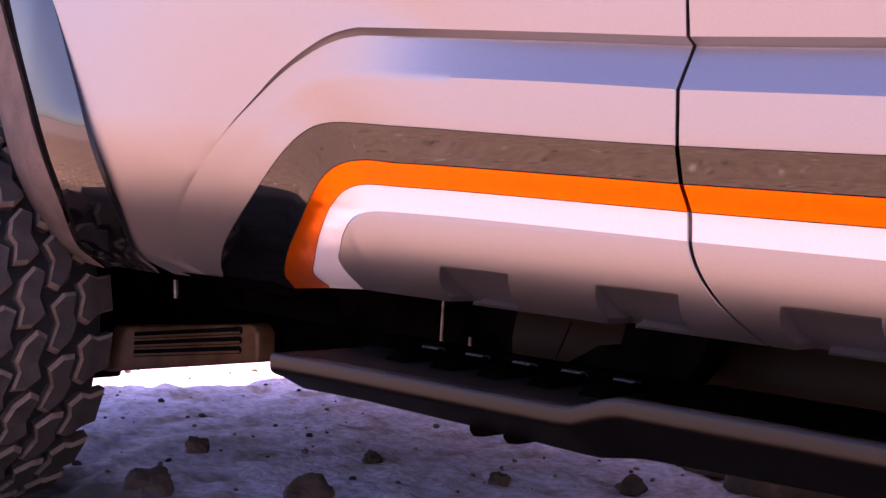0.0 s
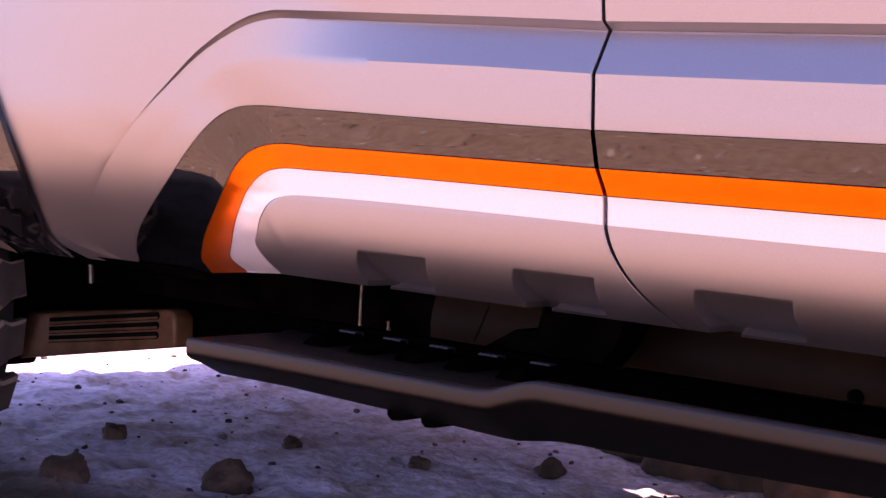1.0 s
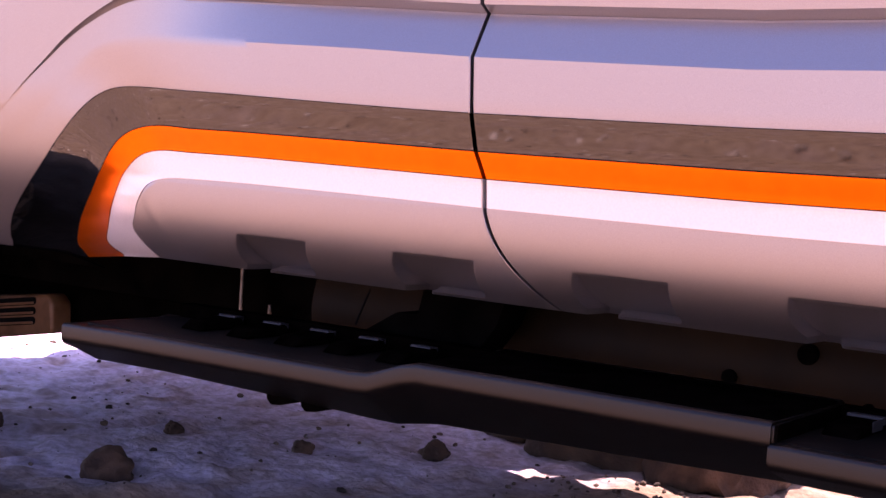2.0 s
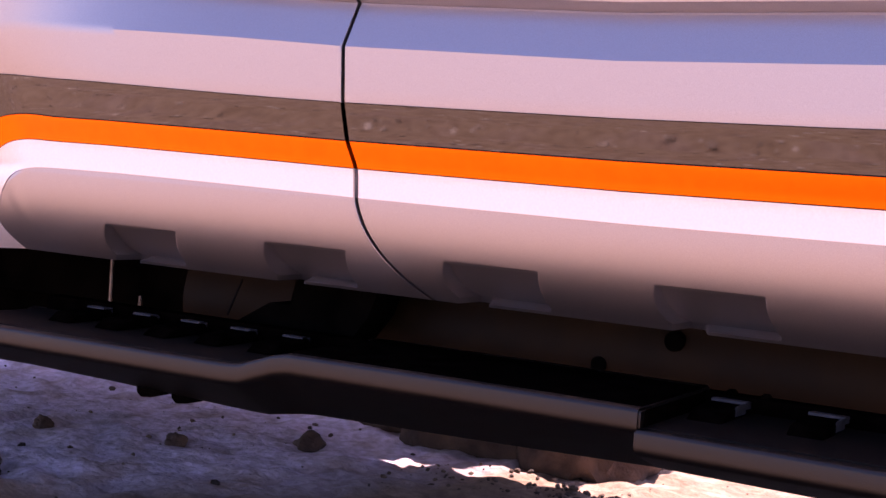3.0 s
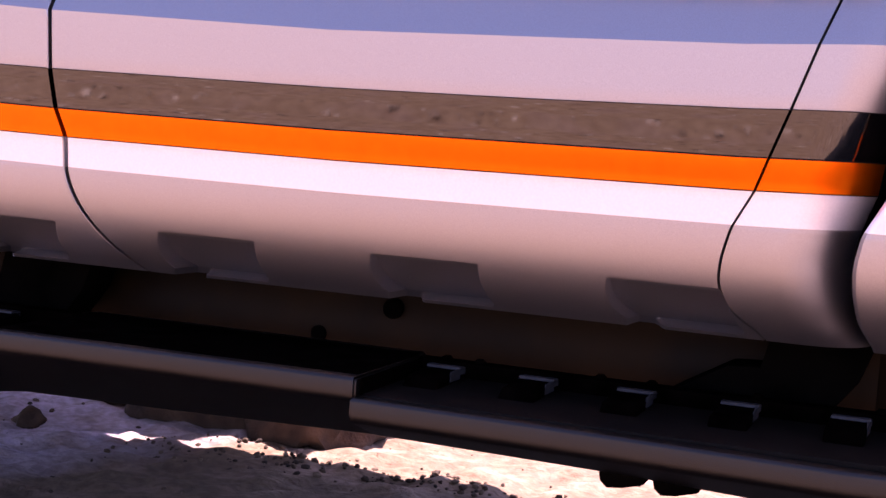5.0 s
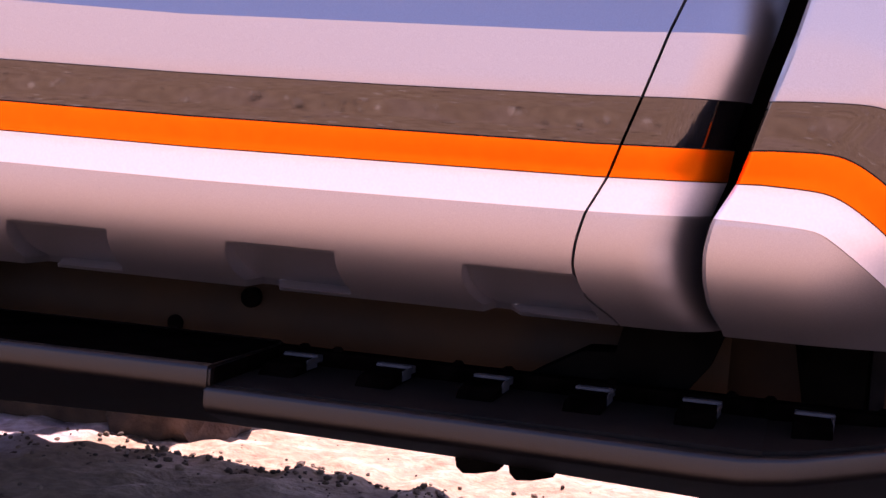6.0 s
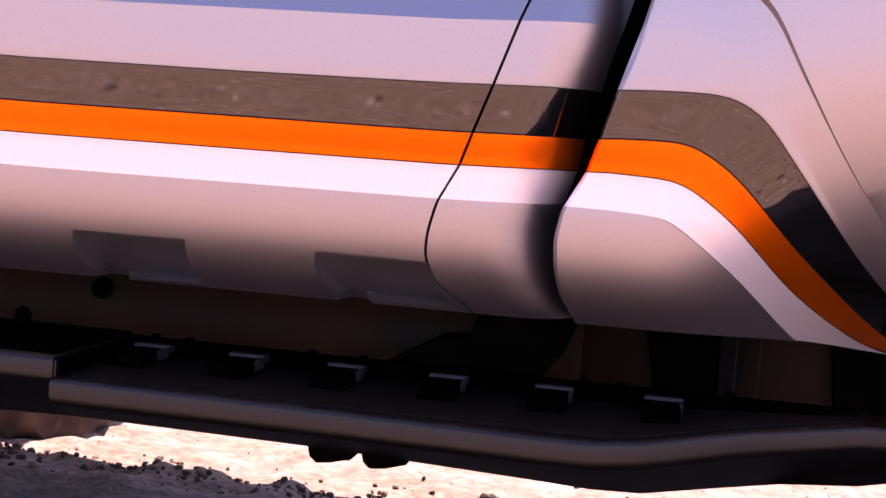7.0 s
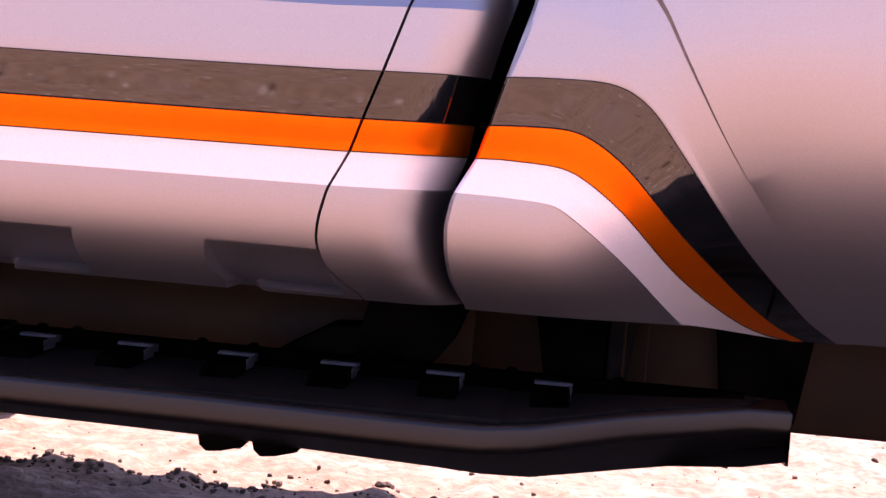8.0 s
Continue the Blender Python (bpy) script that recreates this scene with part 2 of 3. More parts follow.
def beside(x, z):
    """0 along the cab, 1 on the smooth flanks beside the wheels; the change follows the stripes' legs."""
    front, front_end = np.interp(z, *CAB_FRONT), np.interp(z, *FLANK_FRONT)
    s = np.clip(np.maximum((front - x) / (front - front_end), (x - 1.14) / 0.26), 0, 1)
    return s * s * (3 - 2 * s)


def flank(x, z):
    """How the flanks beside the wheels roll under."""
    r, top = np.where(x > 0, 0.34, 0.315), np.where(x > 0, 0.925, 0.875)
    q = np.clip(top - z, 0, 0.95 * r)
    return r - np.sqrt(r * r - q * q) + 3.0 * np.clip(top - 0.95 * r - z, 0, 1)


def firm(x, z):
    """The flanks' true section: a round shoulder that runs on nearly straight."""
    r, top, q0 = np.where(x > 0, 0.34, 0.315), np.where(x > 0, 0.925, 0.875), np.where(x > 0, 0.255, 0.19)
    q = np.clip(top - z, 0, 1)
    a, b = np.minimum(q, q0), np.maximum(q - q0, 0)
    return r - np.sqrt(r * r - a * a) + q0 / np.sqrt(r * r - q0 * q0) * b + 0.4 * b * b


def lean(x, z):
    s = beside(x, z)
    return tuck(z) * (1 - s) + flank(x, z) * s


def settle(x, y, z, pull=0.0):
    """The rocker below the cab stands steep and then rolls under."""
    h = np.clip(0.719 - z, 0, 0.153)
    s = beside(x, z)
    out = (tuck(z) - 0.08 * h - 1.0 * h * h - 11.5 * h ** 3 + pull) * (1 - s) + (flank(x, z) - firm(x, z)) * s
    f = out / (y + 1.66)
    return x + (1.13 - x) * f, y - out, z + (0.79 - z) * f


def upright(x):
    """Towards the front arch the flank leans in less."""
    return 1 - 0.65 * np.clip((-1.05 - x) / 0.3, 0, 1)


def plain(z, x):
    """Depth of the smooth flank beyond the creases."""
    q = np.clip(z - 0.79, 0, 1)
    return -0.033 - 0.15 * upright(x) * q * q / (q + 0.12)


def line_depth(i, path, k):
    """Depth along a feature line: its own on the cab, dying out into the plain flank down the legs."""
    x, z = path[:, 0], path[:, 1]
    if i == 0:
        w = np.clip(np.maximum((-0.3 - x) / 0.5, (x - 1.1) / 0.3), 0, 1)
        return LINES[0][2] * (1 - w) + plain(z, x) * w
    own = np.full(len(x), LINES[i][2] if i < len(LINES) else 0.030)
    if k == 3 and i < 5:
        # the bed has no shelf: one even facet below the crease
        own = np.full(len(x), {1: -0.038, 2: -0.026, 3: -0.027, 4: -0.0245}[i])
    if i in (4, 5):
        # rearwards the flank above the stripes stands a little steeper
        own = own - (0.004 * (k < 3) if i == 4 else 0.005) * np.clip((x + 0.2) / 1.0, 0, 1)
    if i in (1, 2):
        # the flank above the crease swells out towards the front, and the shelf flattens there
        w = np.clip((-0.15 - x) / 0.6, 0, 1)
        own = own - (0.028 if i == 1 else 0.033) * w * w * (3 - 2 * w)
    fade = np.ones(len(x))
    if k == 0:
        fade = np.clip((x + 0.82) / 0.40, 0, 1)
    if k == 3:
        fade = 1 - np.clip((x - 1.19) / 0.17, 0, 1)
    fade = fade * fade * (3 - 2 * fade)
    if i > 3 and not (k == 3 and i == 4):
        fade = 1 - beside(x, z)
    d = own * fade + plain(z, x) * (1 - fade)
    if i in (2, 3):
        # the crease runs on as a thin line that dies out down the legs
        d = d + (0.005 if i == 2 else 0.0045) * (1 - fade) * np.clip((x + 0.96) / 0.16, 0, 1) * np.clip((1.37 - x) / 0.10, 0, 1)
    return d


POCKETS = [-0.535, -0.213, 0.101, 0.418, 0.733]


def pocket(x, z):
    """Scoops along the rocker's underside: the back leans in, the front wall curves rearwards, a narrow floor catches the light."""
    d = np.zeros_like(x)
    s = lambda v: v * v * (3 - 2 * v)
    for x0 in POCKETS:
        # the scoops' sides stand upright
        xe = 1.13 + (x - 1.13) * 1.75 / (1.68 + tuck(z))
        fall = np.clip((0.641 - z) / 0.062, 0, 1)
        a = np.clip((xe - x0 - 0.004 - 0.030 * fall ** 3) / 0.0035, 0, 1)
        b = np.clip((x0 + 0.152 + 0.024 * fall ** 2 - xe) / 0.004, 0, 1)
        top = np.clip((0.641 - z) / 0.005, 0, 1)
        floor_z = 0.572 - 0.006 * np.clip((xe - x0 - 0.06) / 0.04, -1, 0) ** 2
        closed = s(np.clip((z - floor_z) / 0.006, 0, 1))
        closed = 1 - (1 - closed) * s(np.clip((xe - x0 - 0.055) / 0.03, 0, 1))
        d = np.maximum(d, s(a) * s(b) * (0.14 * s(top) + 0.86 * fall) * closed)
    return 0.058 * d


def brow(p):
    """The even flank above the lip."""
    w = np.clip((-0.15 - p[:, 0]) / 0.65, 0, 1)
    return -0.012 - 0.046 * w * w * (3 - 2 * w) - 0.14 * upright(p[:, 0]) * (p[:, 1] - 1.0)


STRIPS = [16, 4, 8, 8, 6, 6, 6, 104]      # rows of faces between the lines; the last runs on to the rocker's foot


def body_grids():
    """For each of the four panels: arrays of x, y, z, by row and column, and the row at which each line lies."""
    paths = [line_path(l) for l in LINES]
    out = []
    for k in range(4):
        cols = len(paths[0][k])
        foot = np.stack([np.linspace(paths[-1][k][0, 0], paths[-1][k][-1, 0], cols), np.full(cols, 0.566)], 1)
        if k == 0:
            u = np.linspace(0, 1, cols)
            foot[:, 0] = -0.866 + u * (0.866 - 0.0046)
        if k in (1, 2, 3):
            zf = 0.567
            a = {1: 0.0028, 2: seam2(zf) + 0.0018, 3: bed_edge(zf)}[k]
            b = {1: seam2(zf) - 0.0018, 2: cab_edge(zf), 3: 1.343}[k]
            foot[:, 0] = np.linspace(a, b, cols)
        lines = [p[k] for p in paths] + [foot]
        nodes = [line_depth(i, p, k) for i, p in enumerate(lines)]
        rows, depth, marks = [], [], [0]
        for i, n in enumerate(STRIPS):
            for j in range(n):
                f = j / n
                row = lines[i] * (1 - f) + lines[i + 1] * f
                if i == len(STRIPS) - 1 and k in (1, 2):
                    # the seams bend below the fold
                    z = row[:, 1]
                    a = {1: np.full_like(z, 0.0028), 2: seam2(z) + 0.0018}[k]
                    b = {1: seam2(z) - 0.0018, 2: cab_edge(z)}[k]
                    row = np.stack([a + (b - a) * np.linspace(0, 1, cols), z], 1)
                if i == len(STRIPS) - 1 and k == 3:
                    # near the gap the bed's edge follows its own bend
                    w = np.clip(1 - (row[:, 0] - row[0, 0]) / 0.08, 0, 1)
                    row = row.copy()
                    row[:, 0] += w * (bed_edge(row[0, 1]) - row[0, 0])
                rows.append(row)
                d = nodes[i] * (1 - f) + nodes[i + 1] * f
                if i == 0 and k == 0:
                    # the flank above the lip leans in evenly
                    d = brow(row) + (nodes[1] - brow(lines[1])) * f ** 2 + (nodes[0] - brow(lines[0])) * (1 - f) ** 2
                depth.append(d)
            marks.append(len(rows))
        rows.append(foot)
        depth.append(nodes[-1])
        g, d = np.array(rows), np.array(depth)
        # ease the facets into one another, but for the hard edges of crease and shelf
        hard = [marks[2], marks[3]] if k < 3 else [marks[2]]
        even = 0.25 * d[:-2] + 0.5 * d[1:-1] + 0.25 * d[2:]
        even[[m - 1 for m in hard]] = d[hard]
        d[1:-1] = even
        x, z = g[..., 0], g[..., 1]
        inner = np.zeros_like(x)
        inner[marks[7]:] = k < 2
        y = d + lean(x, z) + pocket(x, z) * inner
        # the fender and the bed's flank swell towards the wheels
        y -= swell(x)
        if k == 2:
            t = np.clip((x - (cab_edge(z) - 0.078)) / 0.078, 0, 0.995)
            y += 0.09 * (1 - np.sqrt(1 - t ** 2))
        if k == 3:
            t = np.clip((bed_edge(z) + 0.006 - x) / 0.006, 0, 1)
            y += 0.006 * t ** 2
        # the orange band stands steep, and all below it stands out with it
        pull = 0.0155 * np.clip((np.arange(len(x)) - marks[5]) / STRIPS[5], 0, 1)[:, None]
        x, y, z = settle(x, y, z, pull)
        out.append((x, y, z, marks))
    return out


def grid_mesh(x, y, z, flange=(), deep=0.03):
    """Faces over a grid, with inward returns along the chosen sides (left, right, top, bottom)."""
    bm = bmesh.new()
    vs = [[bm.verts.new((x[i, j], y[i, j], z[i, j])) for j in range(x.shape[1])] for i in range(x.shape[0])]
    for i in range(x.shape[0] - 1):
        for j in range(x.shape[1] - 1):
            bm.faces.new((vs[i][j], vs[i + 1][j], vs[i + 1][j + 1], vs[i][j + 1]))
    sides = {"left": [r[0] for r in vs], "right": [r[-1] for r in vs], "top": vs[0], "bottom": vs[-1]}
    for s in flange:
        edge = sides[s]
        dx = {"left": 0.001, "right": -0.001}.get(s, 0)
        back = [bm.verts.new((v.co.x + dx, v.co.y + deep, v.co.z)) for v in edge]
        for a in range(len(edge) - 1):
            bm.faces.new((edge[a], edge[a + 1], back[a + 1], back[a]))
    return bm


def bead(px, py, pz, r, across="x"):
    """A thin round bead along a path that runs up (across x) or along the body (across z)."""
    a = np.linspace(0, 2 * math.pi, 9)[:, None]
    u, w = r * np.cos(a), -r * np.sin(a)
    if across == "x":
        return grid_mesh(px[None] + u, py[None] + w, pz[None] + 0 * u)
    return grid_mesh(px[None] + 0 * u, py[None] + w, pz[None] + u)


truck = thing("pickup_truck", "silver pickup truck with black and orange side stripes, parked on dirt", "pickup truck")
PANELS = [("front_side_panel", "silver painted fender and front cab side"), ("rear_door", "silver rear door with scooped rocker"),
          ("cab_corner", "silver rear corner of the cab"), ("bed_side", "silver cargo bed side")]
for (x, y, z, marks), (name, label) in zip(body_grids(), PANELS):
    sides = {"front_side_panel": ("right", "bottom"), "rear_door": ("left", "right", "bottom"), "cab_corner": ("left", "bottom"), "bed_side": ("bottom",)}[name]
    b0, b1, b2 = marks[4], marks[5], marks[6]

    def cut(lo, hi, sides=sides):
        sl = slice(lo, hi + 1)
        return grid_mesh(x[sl], y[sl], z[sl], [s for s in sides if s in ("left", "right") or (s == "bottom" and hi == len(x) - 1)])

    b3 = marks[7]
    panel = part(name, join(cut(0, b0), cut(b3, len(x) - 1)), paint, truck, label, smooth=24)
    part("white_stripe", cut(b2, b3), white, panel, "bright white decal stripe", smooth=60)
    part("black_stripe", cut(b0, b1), gloss_black, panel, "glossy black decal stripe", smooth=60)
    part("orange_stripe", cut(b1, b2), orange, panel, "bright orange decal stripe", smooth=60)
    for row, half in ((b0, 0.0005), (b1, 0.0006), (b2, 0.0006)):
        px, py, pz = x[row], y[row] - 0.0012, z[row]
        # a fine dark outline along the stripe's edge
        tx, tz = np.gradient(px), np.gradient(pz)
        ln = np.hypot(tx, tz) + 1e-9
        nx, nz = -tz / ln * half, tx / ln * half
        part("outline", grid_mesh(np.stack([px + nx, px - nx]), np.stack([py, py]), np.stack([pz + nz, pz - nz])), pin_black, panel, "fine dark outline of the stripe")
    if name == "front_side_panel":
        # the hemmed rear edge of the panel
        for lo, hi in ((0, b0), (b2, len(x) - 1)):
            part("hem", bead(x[lo:hi + 1, -1], y[lo:hi + 1, -1] + 0.0006, z[lo:hi + 1, -1], 0.0015), paint, panel, "rounded silver hem of the panel edge")
    if name in ("front_side_panel", "rear_door", "cab_corner"):
        # a fine rolled edge where the crease meets the shelf below it
        keep = x[marks[2]] > -0.55
        part("rolled_edge", bead(x[marks[2]][keep], y[marks[2]][keep] - 0.0002, z[marks[2]][keep] - 0.0015, 0.0011, "z"), paint, panel, "fine rolled edge under the crease")
    if name == "bed_side":
        part("edge_return", grid_mesh(np.stack([x[:, 0] + 0.0005, x[:, 0] + 0.004]), np.stack([y[:, 0] + 0.0015, y[:, 0] + 0.09]), np.stack([z[:, 0], z[:, 0]])), seal_black, panel, "black inner edge of the bed side")

# dark inner structure behind the panel gaps
part("inner_pillar", box(-0.06, 0.06, 0.055, 0.085, 0.715, 1.36), seal_black, truck, "black rubber seal behind the door gap")
part("inner_pillar", extruded([(0.84, 0.72), (0.97, 0.72), (1.18, 1.36), (1.04, 1.36)], 0.06, 0.09, "y"), seal_black, truck, "black rubber seal behind the door gap")
part("gap_liner", extruded([(0.99, 0.62), (1.09, 0.62), (1.29, 1.36), (1.12, 1.36)], 0.19, 0.23, "y"), chassis_mat, truck, "black gap between cab and bed")

# solid blocks added inside to stop sun leaking through the body
part("cabin_light_block", box(-1.78, 0.98, 0.13, 1.62, 0.67, 1.34, 0.02), chassis_mat, truck, "dark block added inside the cabin against sun leaks")
part("gap_light_block", box(0.99, 1.34, 0.26, 1.66, 0.62, 1.34, 0.01), chassis_mat, truck, "black block added between cab and bed against sun leaks")

# wheel arch trim: glossy outer moulding and a dusty inner lip
def arch_strip(a, b, y0, y1, n=48, bulge=0.003, rake=0.05):
    """A moulding between two upright curves, each given by points in x and z from the foot up."""
    f = np.linspace(0, 1, 9)[:, None]
    pa, pb = (np.stack([soften(np.interp(np.linspace(c[0][1], c[-1][1], n), [q[1] for q in c], [q[0] for q in c]), 12), np.linspace(c[0][1], c[-1][1], n)], 1) for c in (a, b))
    gx, gz = pa[None, :, 0] * (1 - f) + pb[None, :, 0] * f, pa[None, :, 1] * (1 - f) + pb[None, :, 1] * f
    side = plain(gz, gx) + lean(gx, gz) - swell(gx) + rake * np.clip(gz - 0.78, 0, 1)
    return settle(gx, side + y0 * (1 - f) + y1 * f - bulge * np.sin(np.pi * f) + 0 * gx, gz)


OUT = ((-1.493, 0.541), (-1.416, 0.572), (-1.352, 0.607), (-1.306, 0.688), (-1.31, 0.763), (-1.344, 0.86), (-1.405, 0.98), (-1.458, 1.091), (-1.589, 1.36))
MID = ((-1.628, 0.546), (-1.456, 0.632), (-1.432, 0.712), (-1.443, 0.801), (-1.48, 0.89), (-1.541, 0.992), (-1.591, 1.096), (-1.72, 1.36))
GAP = ((-1.733, 0.53), (-1.582, 0.575), (-1.481, 0.642), (-1.468, 0.705), (-1.475, 0.80), (-1.522, 0.895), (-1.59, 1.005), (-1.645, 1.099), (-1.78, 1.36))
INN = ((-1.886, 0.55), (-1.703, 0.64), (-1.686, 0.749), (-1.725, 0.88), (-1.884, 1.115), (-2.05, 1.36))
part("wheel_arch_moulding", grid_mesh(*arch_strip(OUT, MID, -0.018, -0.03), flange=("top", "bottom"), deep=0.012), arch_gloss, truck, "glossy black wheel arch moulding", smooth=60)
part("wheel_arch_gap", grid_mesh(*arch_strip(MID, GAP, -0.016, -0.014, bulge=0)), seal_black, truck, "black gap along the wheel arch")
part("wheel_arch_lip", grid_mesh(*arch_strip(GAP, INN, -0.022, 0.04, bulge=0.01), flange=("bottom",), deep=0.2), liner, truck, "dusty brown inner lip of the wheel arch", smooth=60)
part("wheel_liner", box(-1.66, -1.62, 0.16, 0.5, 0.62, 1.2, 0.01), chassis_mat, truck, "black wheel house liner")

# black strip added for the shade where the front flank turns under
def shade_strip(x0, x1):
    gx, gz = np.meshgrid(np.linspace(x0, x1, 30), np.linspace(0.552, 0.52, 8))
    gy = plain(gz, gx) + lean(gx, gz) - swell(gx) - 0.004
    return grid_mesh(*settle(gx, gy, gz), flange=("left", "right", "top", "bottom"), deep=0.01)


part("fender_shade_strip", shade_strip(-1.40, -1.12), chassis_mat, truck, "matte black strip added for the shade under the fender", smooth=60)

# sill under the doors with two drain holes
def sill(x0, x1, y, z0, z1):
    bm = bmesh.new()
    n, m = int((x1 - x0) / 0.02), 9
    vs = [[bm.verts.new((x0 + (x1 - x0) * i / n, y - 0.035 * math.sin(math.pi * min(1, (j / m) * 1.15)) + 0.05 * (1 - j / m), z0 + (z1 - z0) * j / m)) for i in range(n + 1)] for j in range(m + 1)]
    for j in range(m):
        for i in range(n):
            bm.faces.new((vs[j][i], vs[j][i + 1], vs[j + 1][i + 1], vs[j + 1][i]))
    return bm


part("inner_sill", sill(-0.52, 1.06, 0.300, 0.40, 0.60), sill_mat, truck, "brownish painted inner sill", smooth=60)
for hx, hz, r in ((0.270, 0.499, 0.0105), (0.384, 0.547, 0.0130)):
    part("drain_hole", join(cyl((hx, 0.2860, hz), (hx, 0.31, hz), r, 24), cyl((hx, 0.2875, hz), (hx, 0.31, hz), r * 1.12, 24)), chassis_mat, truck, "black drain hole in the sill")

# running board
def board_section(zt, yf, drop):
    """Cross-section in y and z: a rounded front nose with a chamfer, flat top, hollow below."""
    drop += 0.0125
    edge = [(yf + 0.0045 + 0.013 * math.cos(radians(a)), zt - 0.0195 + 0.013 * math.sin(radians(a))) for a in (252, 238, 224, 210, 195, 180)]
    edge += [(yf - 0.0035 + 0.005 * math.cos(radians(a)), zt - 0.005 + 0.005 * math.sin(radians(a))) for a in (180, 158, 135, 112, 90)]
    return [(yf + 0.088, zt - drop), (yf + 0.070, zt - drop + 0.002)] + edge + [(0.115, zt - 0.001), (0.13, zt + 0.004), (0.135, zt - 0.03), (0.08, zt - drop + 0.006)]


def board_loft(stations):
    """A loft through cross-sections at rising x."""
    bm = bmesh.new()
    rings = [[bm.verts.new((x + dx, y, z)) for (y, z), dx in zip(sec, sh)] for x, sec, sh in stations]
    n = len(rings[0])
    for a, b in zip(rings, rings[1:]):
        for i in range(n):
            bm.faces.new((a[i], a[(i + 1) % n], b[(i + 1) % n], b[i]))
    bm.faces.new(rings[0][::-1])
    bm.faces.new(rings[-1])
    bmesh.ops.recalc_face_normals(bm, faces=bm.faces)
    bmesh.ops.bevel(bm, geom=[e for e in bm.edges if e.calc_face_angle(0) > 0.6], offset=0.003, segments=2, affect="EDGES")
    return bm


def station(x, zt, yf, drop):
    return x, board_section(zt, yf, drop), [0.0] * 17


board = part("running_board", board_loft([
    station(-0.722, 0.478, -0.085, 0.046), station(-0.707, 0.483, -0.098, 0.054), station(-0.55, 0.486, -0.10, 0.055), station(-0.30, 0.4865, -0.10, 0.060), station(-0.115, 0.487, -0.10, 0.066),
    station(-0.085, 0.489, -0.10, 0.068), station(-0.030, 0.508, -0.10, 0.078), station(-0.005, 0.5125, -0.10, 0.080), station(0.25, 0.5135, -0.10, 0.076), station(0.498, 0.5135, -0.10, 0.070)]), plastic, truck, "black plastic running board with stepped treads")
part("rear_tread_section", board_loft([
    station(0.494, 0.4905, -0.106, 0.046), station(0.8, 0.4885, -0.108, 0.048), station(1.05, 0.4855, -0.110, 0.054), station(1.10, 0.485, -0.106, 0.057), station(1.155, 0.487, -0.085, 0.062),
    station(1.26, 0.494, -0.002, 0.068), station(1.40, 0.504, 0.066, 0.068), station(1.452, 0.503, 0.080, 0.056)]), plastic, board)
part("tread_mat", box(-0.67, -0.10, -0.086, 0.125, 0.480, 0.4880, 0.0015), tread_mat, board, "matte black tread mat")
part("tread_mat", box(-0.01, 0.492, -0.088, 0.125, 0.508, 0.5148, 0.0015), step_pad, board, "matte black tread mat")
part("tread_mat", box(0.492, 1.12, -0.094, 0.125, 0.482, 0.4916, 0.0015), tread_mat, board, "matte black tread mat")
end_mat = extruded([(1.1185, -0.088), (1.16, -0.07), (1.26, 0.012), (1.40, 0.080), (1.425, 0.125), (1.1185, 0.125)], 0.482, 0.4925, "z", 0.0015)
for v in end_mat.verts:
    v.co.z += 0.058 * (v.co.x - 1.12) - 0.0025
part("tread_mat", end_mat, tread_mat, board, "matte black tread mat")
part("end_cap", box(0.4965, 0.5005, -0.094, 0.128, 0.475, 0.5105, 0.003), step_pad, board, "matte black end of the raised tread")
part("inner_flange", box(-0.66, 1.40, 0.108, 0.140, 0.470, 0.511, 0.004), step_pad, board, "black inner flange of the board")
for bx in (0.53, 0.575, 0.735, 0.80, 0.93, 1.075, 1.12, 1.25):
    part("bolt_head", cyl((bx, 0.122, 0.508), (bx, 0.122, 0.5165), 0.007, 10, bevel=0.002), step_pad, board)


def cleat(x, z, y0=-0.005, y1=0.10):
    """A raised tread lug: block with a sloped grey rear face."""
    bm = extruded([(y0, z), (y0 + 0.02, z + 0.013), (y1 - 0.01, z + 0.016), (y1, z + 0.004), (y1, z)], x, x + 0.045, "x", 0.002, 1)
    return bm


for i in range(6):
    part("tread_lug", cleat(0.515 + i * 0.1225 + 0.0008 * i * i, 0.490), step_pad, board)
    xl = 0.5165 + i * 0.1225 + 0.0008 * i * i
    part("lug_edge", join(extruded([(0.078, 0.500), (0.082, 0.5095), (0.103, 0.5075), (0.103, 0.498)], xl, xl + 0.046, "x", 0.001, 1), extruded([(xl + 0.041, 0.082), (xl + 0.046, 0.082), (xl + 0.0445, 0.048), (xl + 0.043, 0.048)], 0.494, 0.5072, "z", 0.0008, 1)), cleat_mat, board, "grey edge of a tread lug")
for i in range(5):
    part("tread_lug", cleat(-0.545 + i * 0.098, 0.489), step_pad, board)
    part("lug_edge", extruded([(0.078, 0.499), (0.082, 0.508), (0.103, 0.506), (0.103, 0.497)], -0.5435 + i * 0.098, -0.5065 + i * 0.098, "x", 0.001, 1), cleat_mat, board, "grey edge of a tread lug")
part("far_running_board", extruded([(1.52, 0.44), (1.52, 0.485), (1.715, 0.487), (1.725, 0.465), (1.68, 0.43)], -0.72, 1.42, "x", 0.004), plastic, truck, "black plastic running board of the far side")
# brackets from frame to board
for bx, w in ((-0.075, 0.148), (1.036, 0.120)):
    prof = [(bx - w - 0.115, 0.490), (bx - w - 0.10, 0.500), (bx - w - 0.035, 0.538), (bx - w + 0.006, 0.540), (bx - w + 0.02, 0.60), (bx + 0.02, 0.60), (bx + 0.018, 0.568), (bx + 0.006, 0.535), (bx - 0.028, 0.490)]
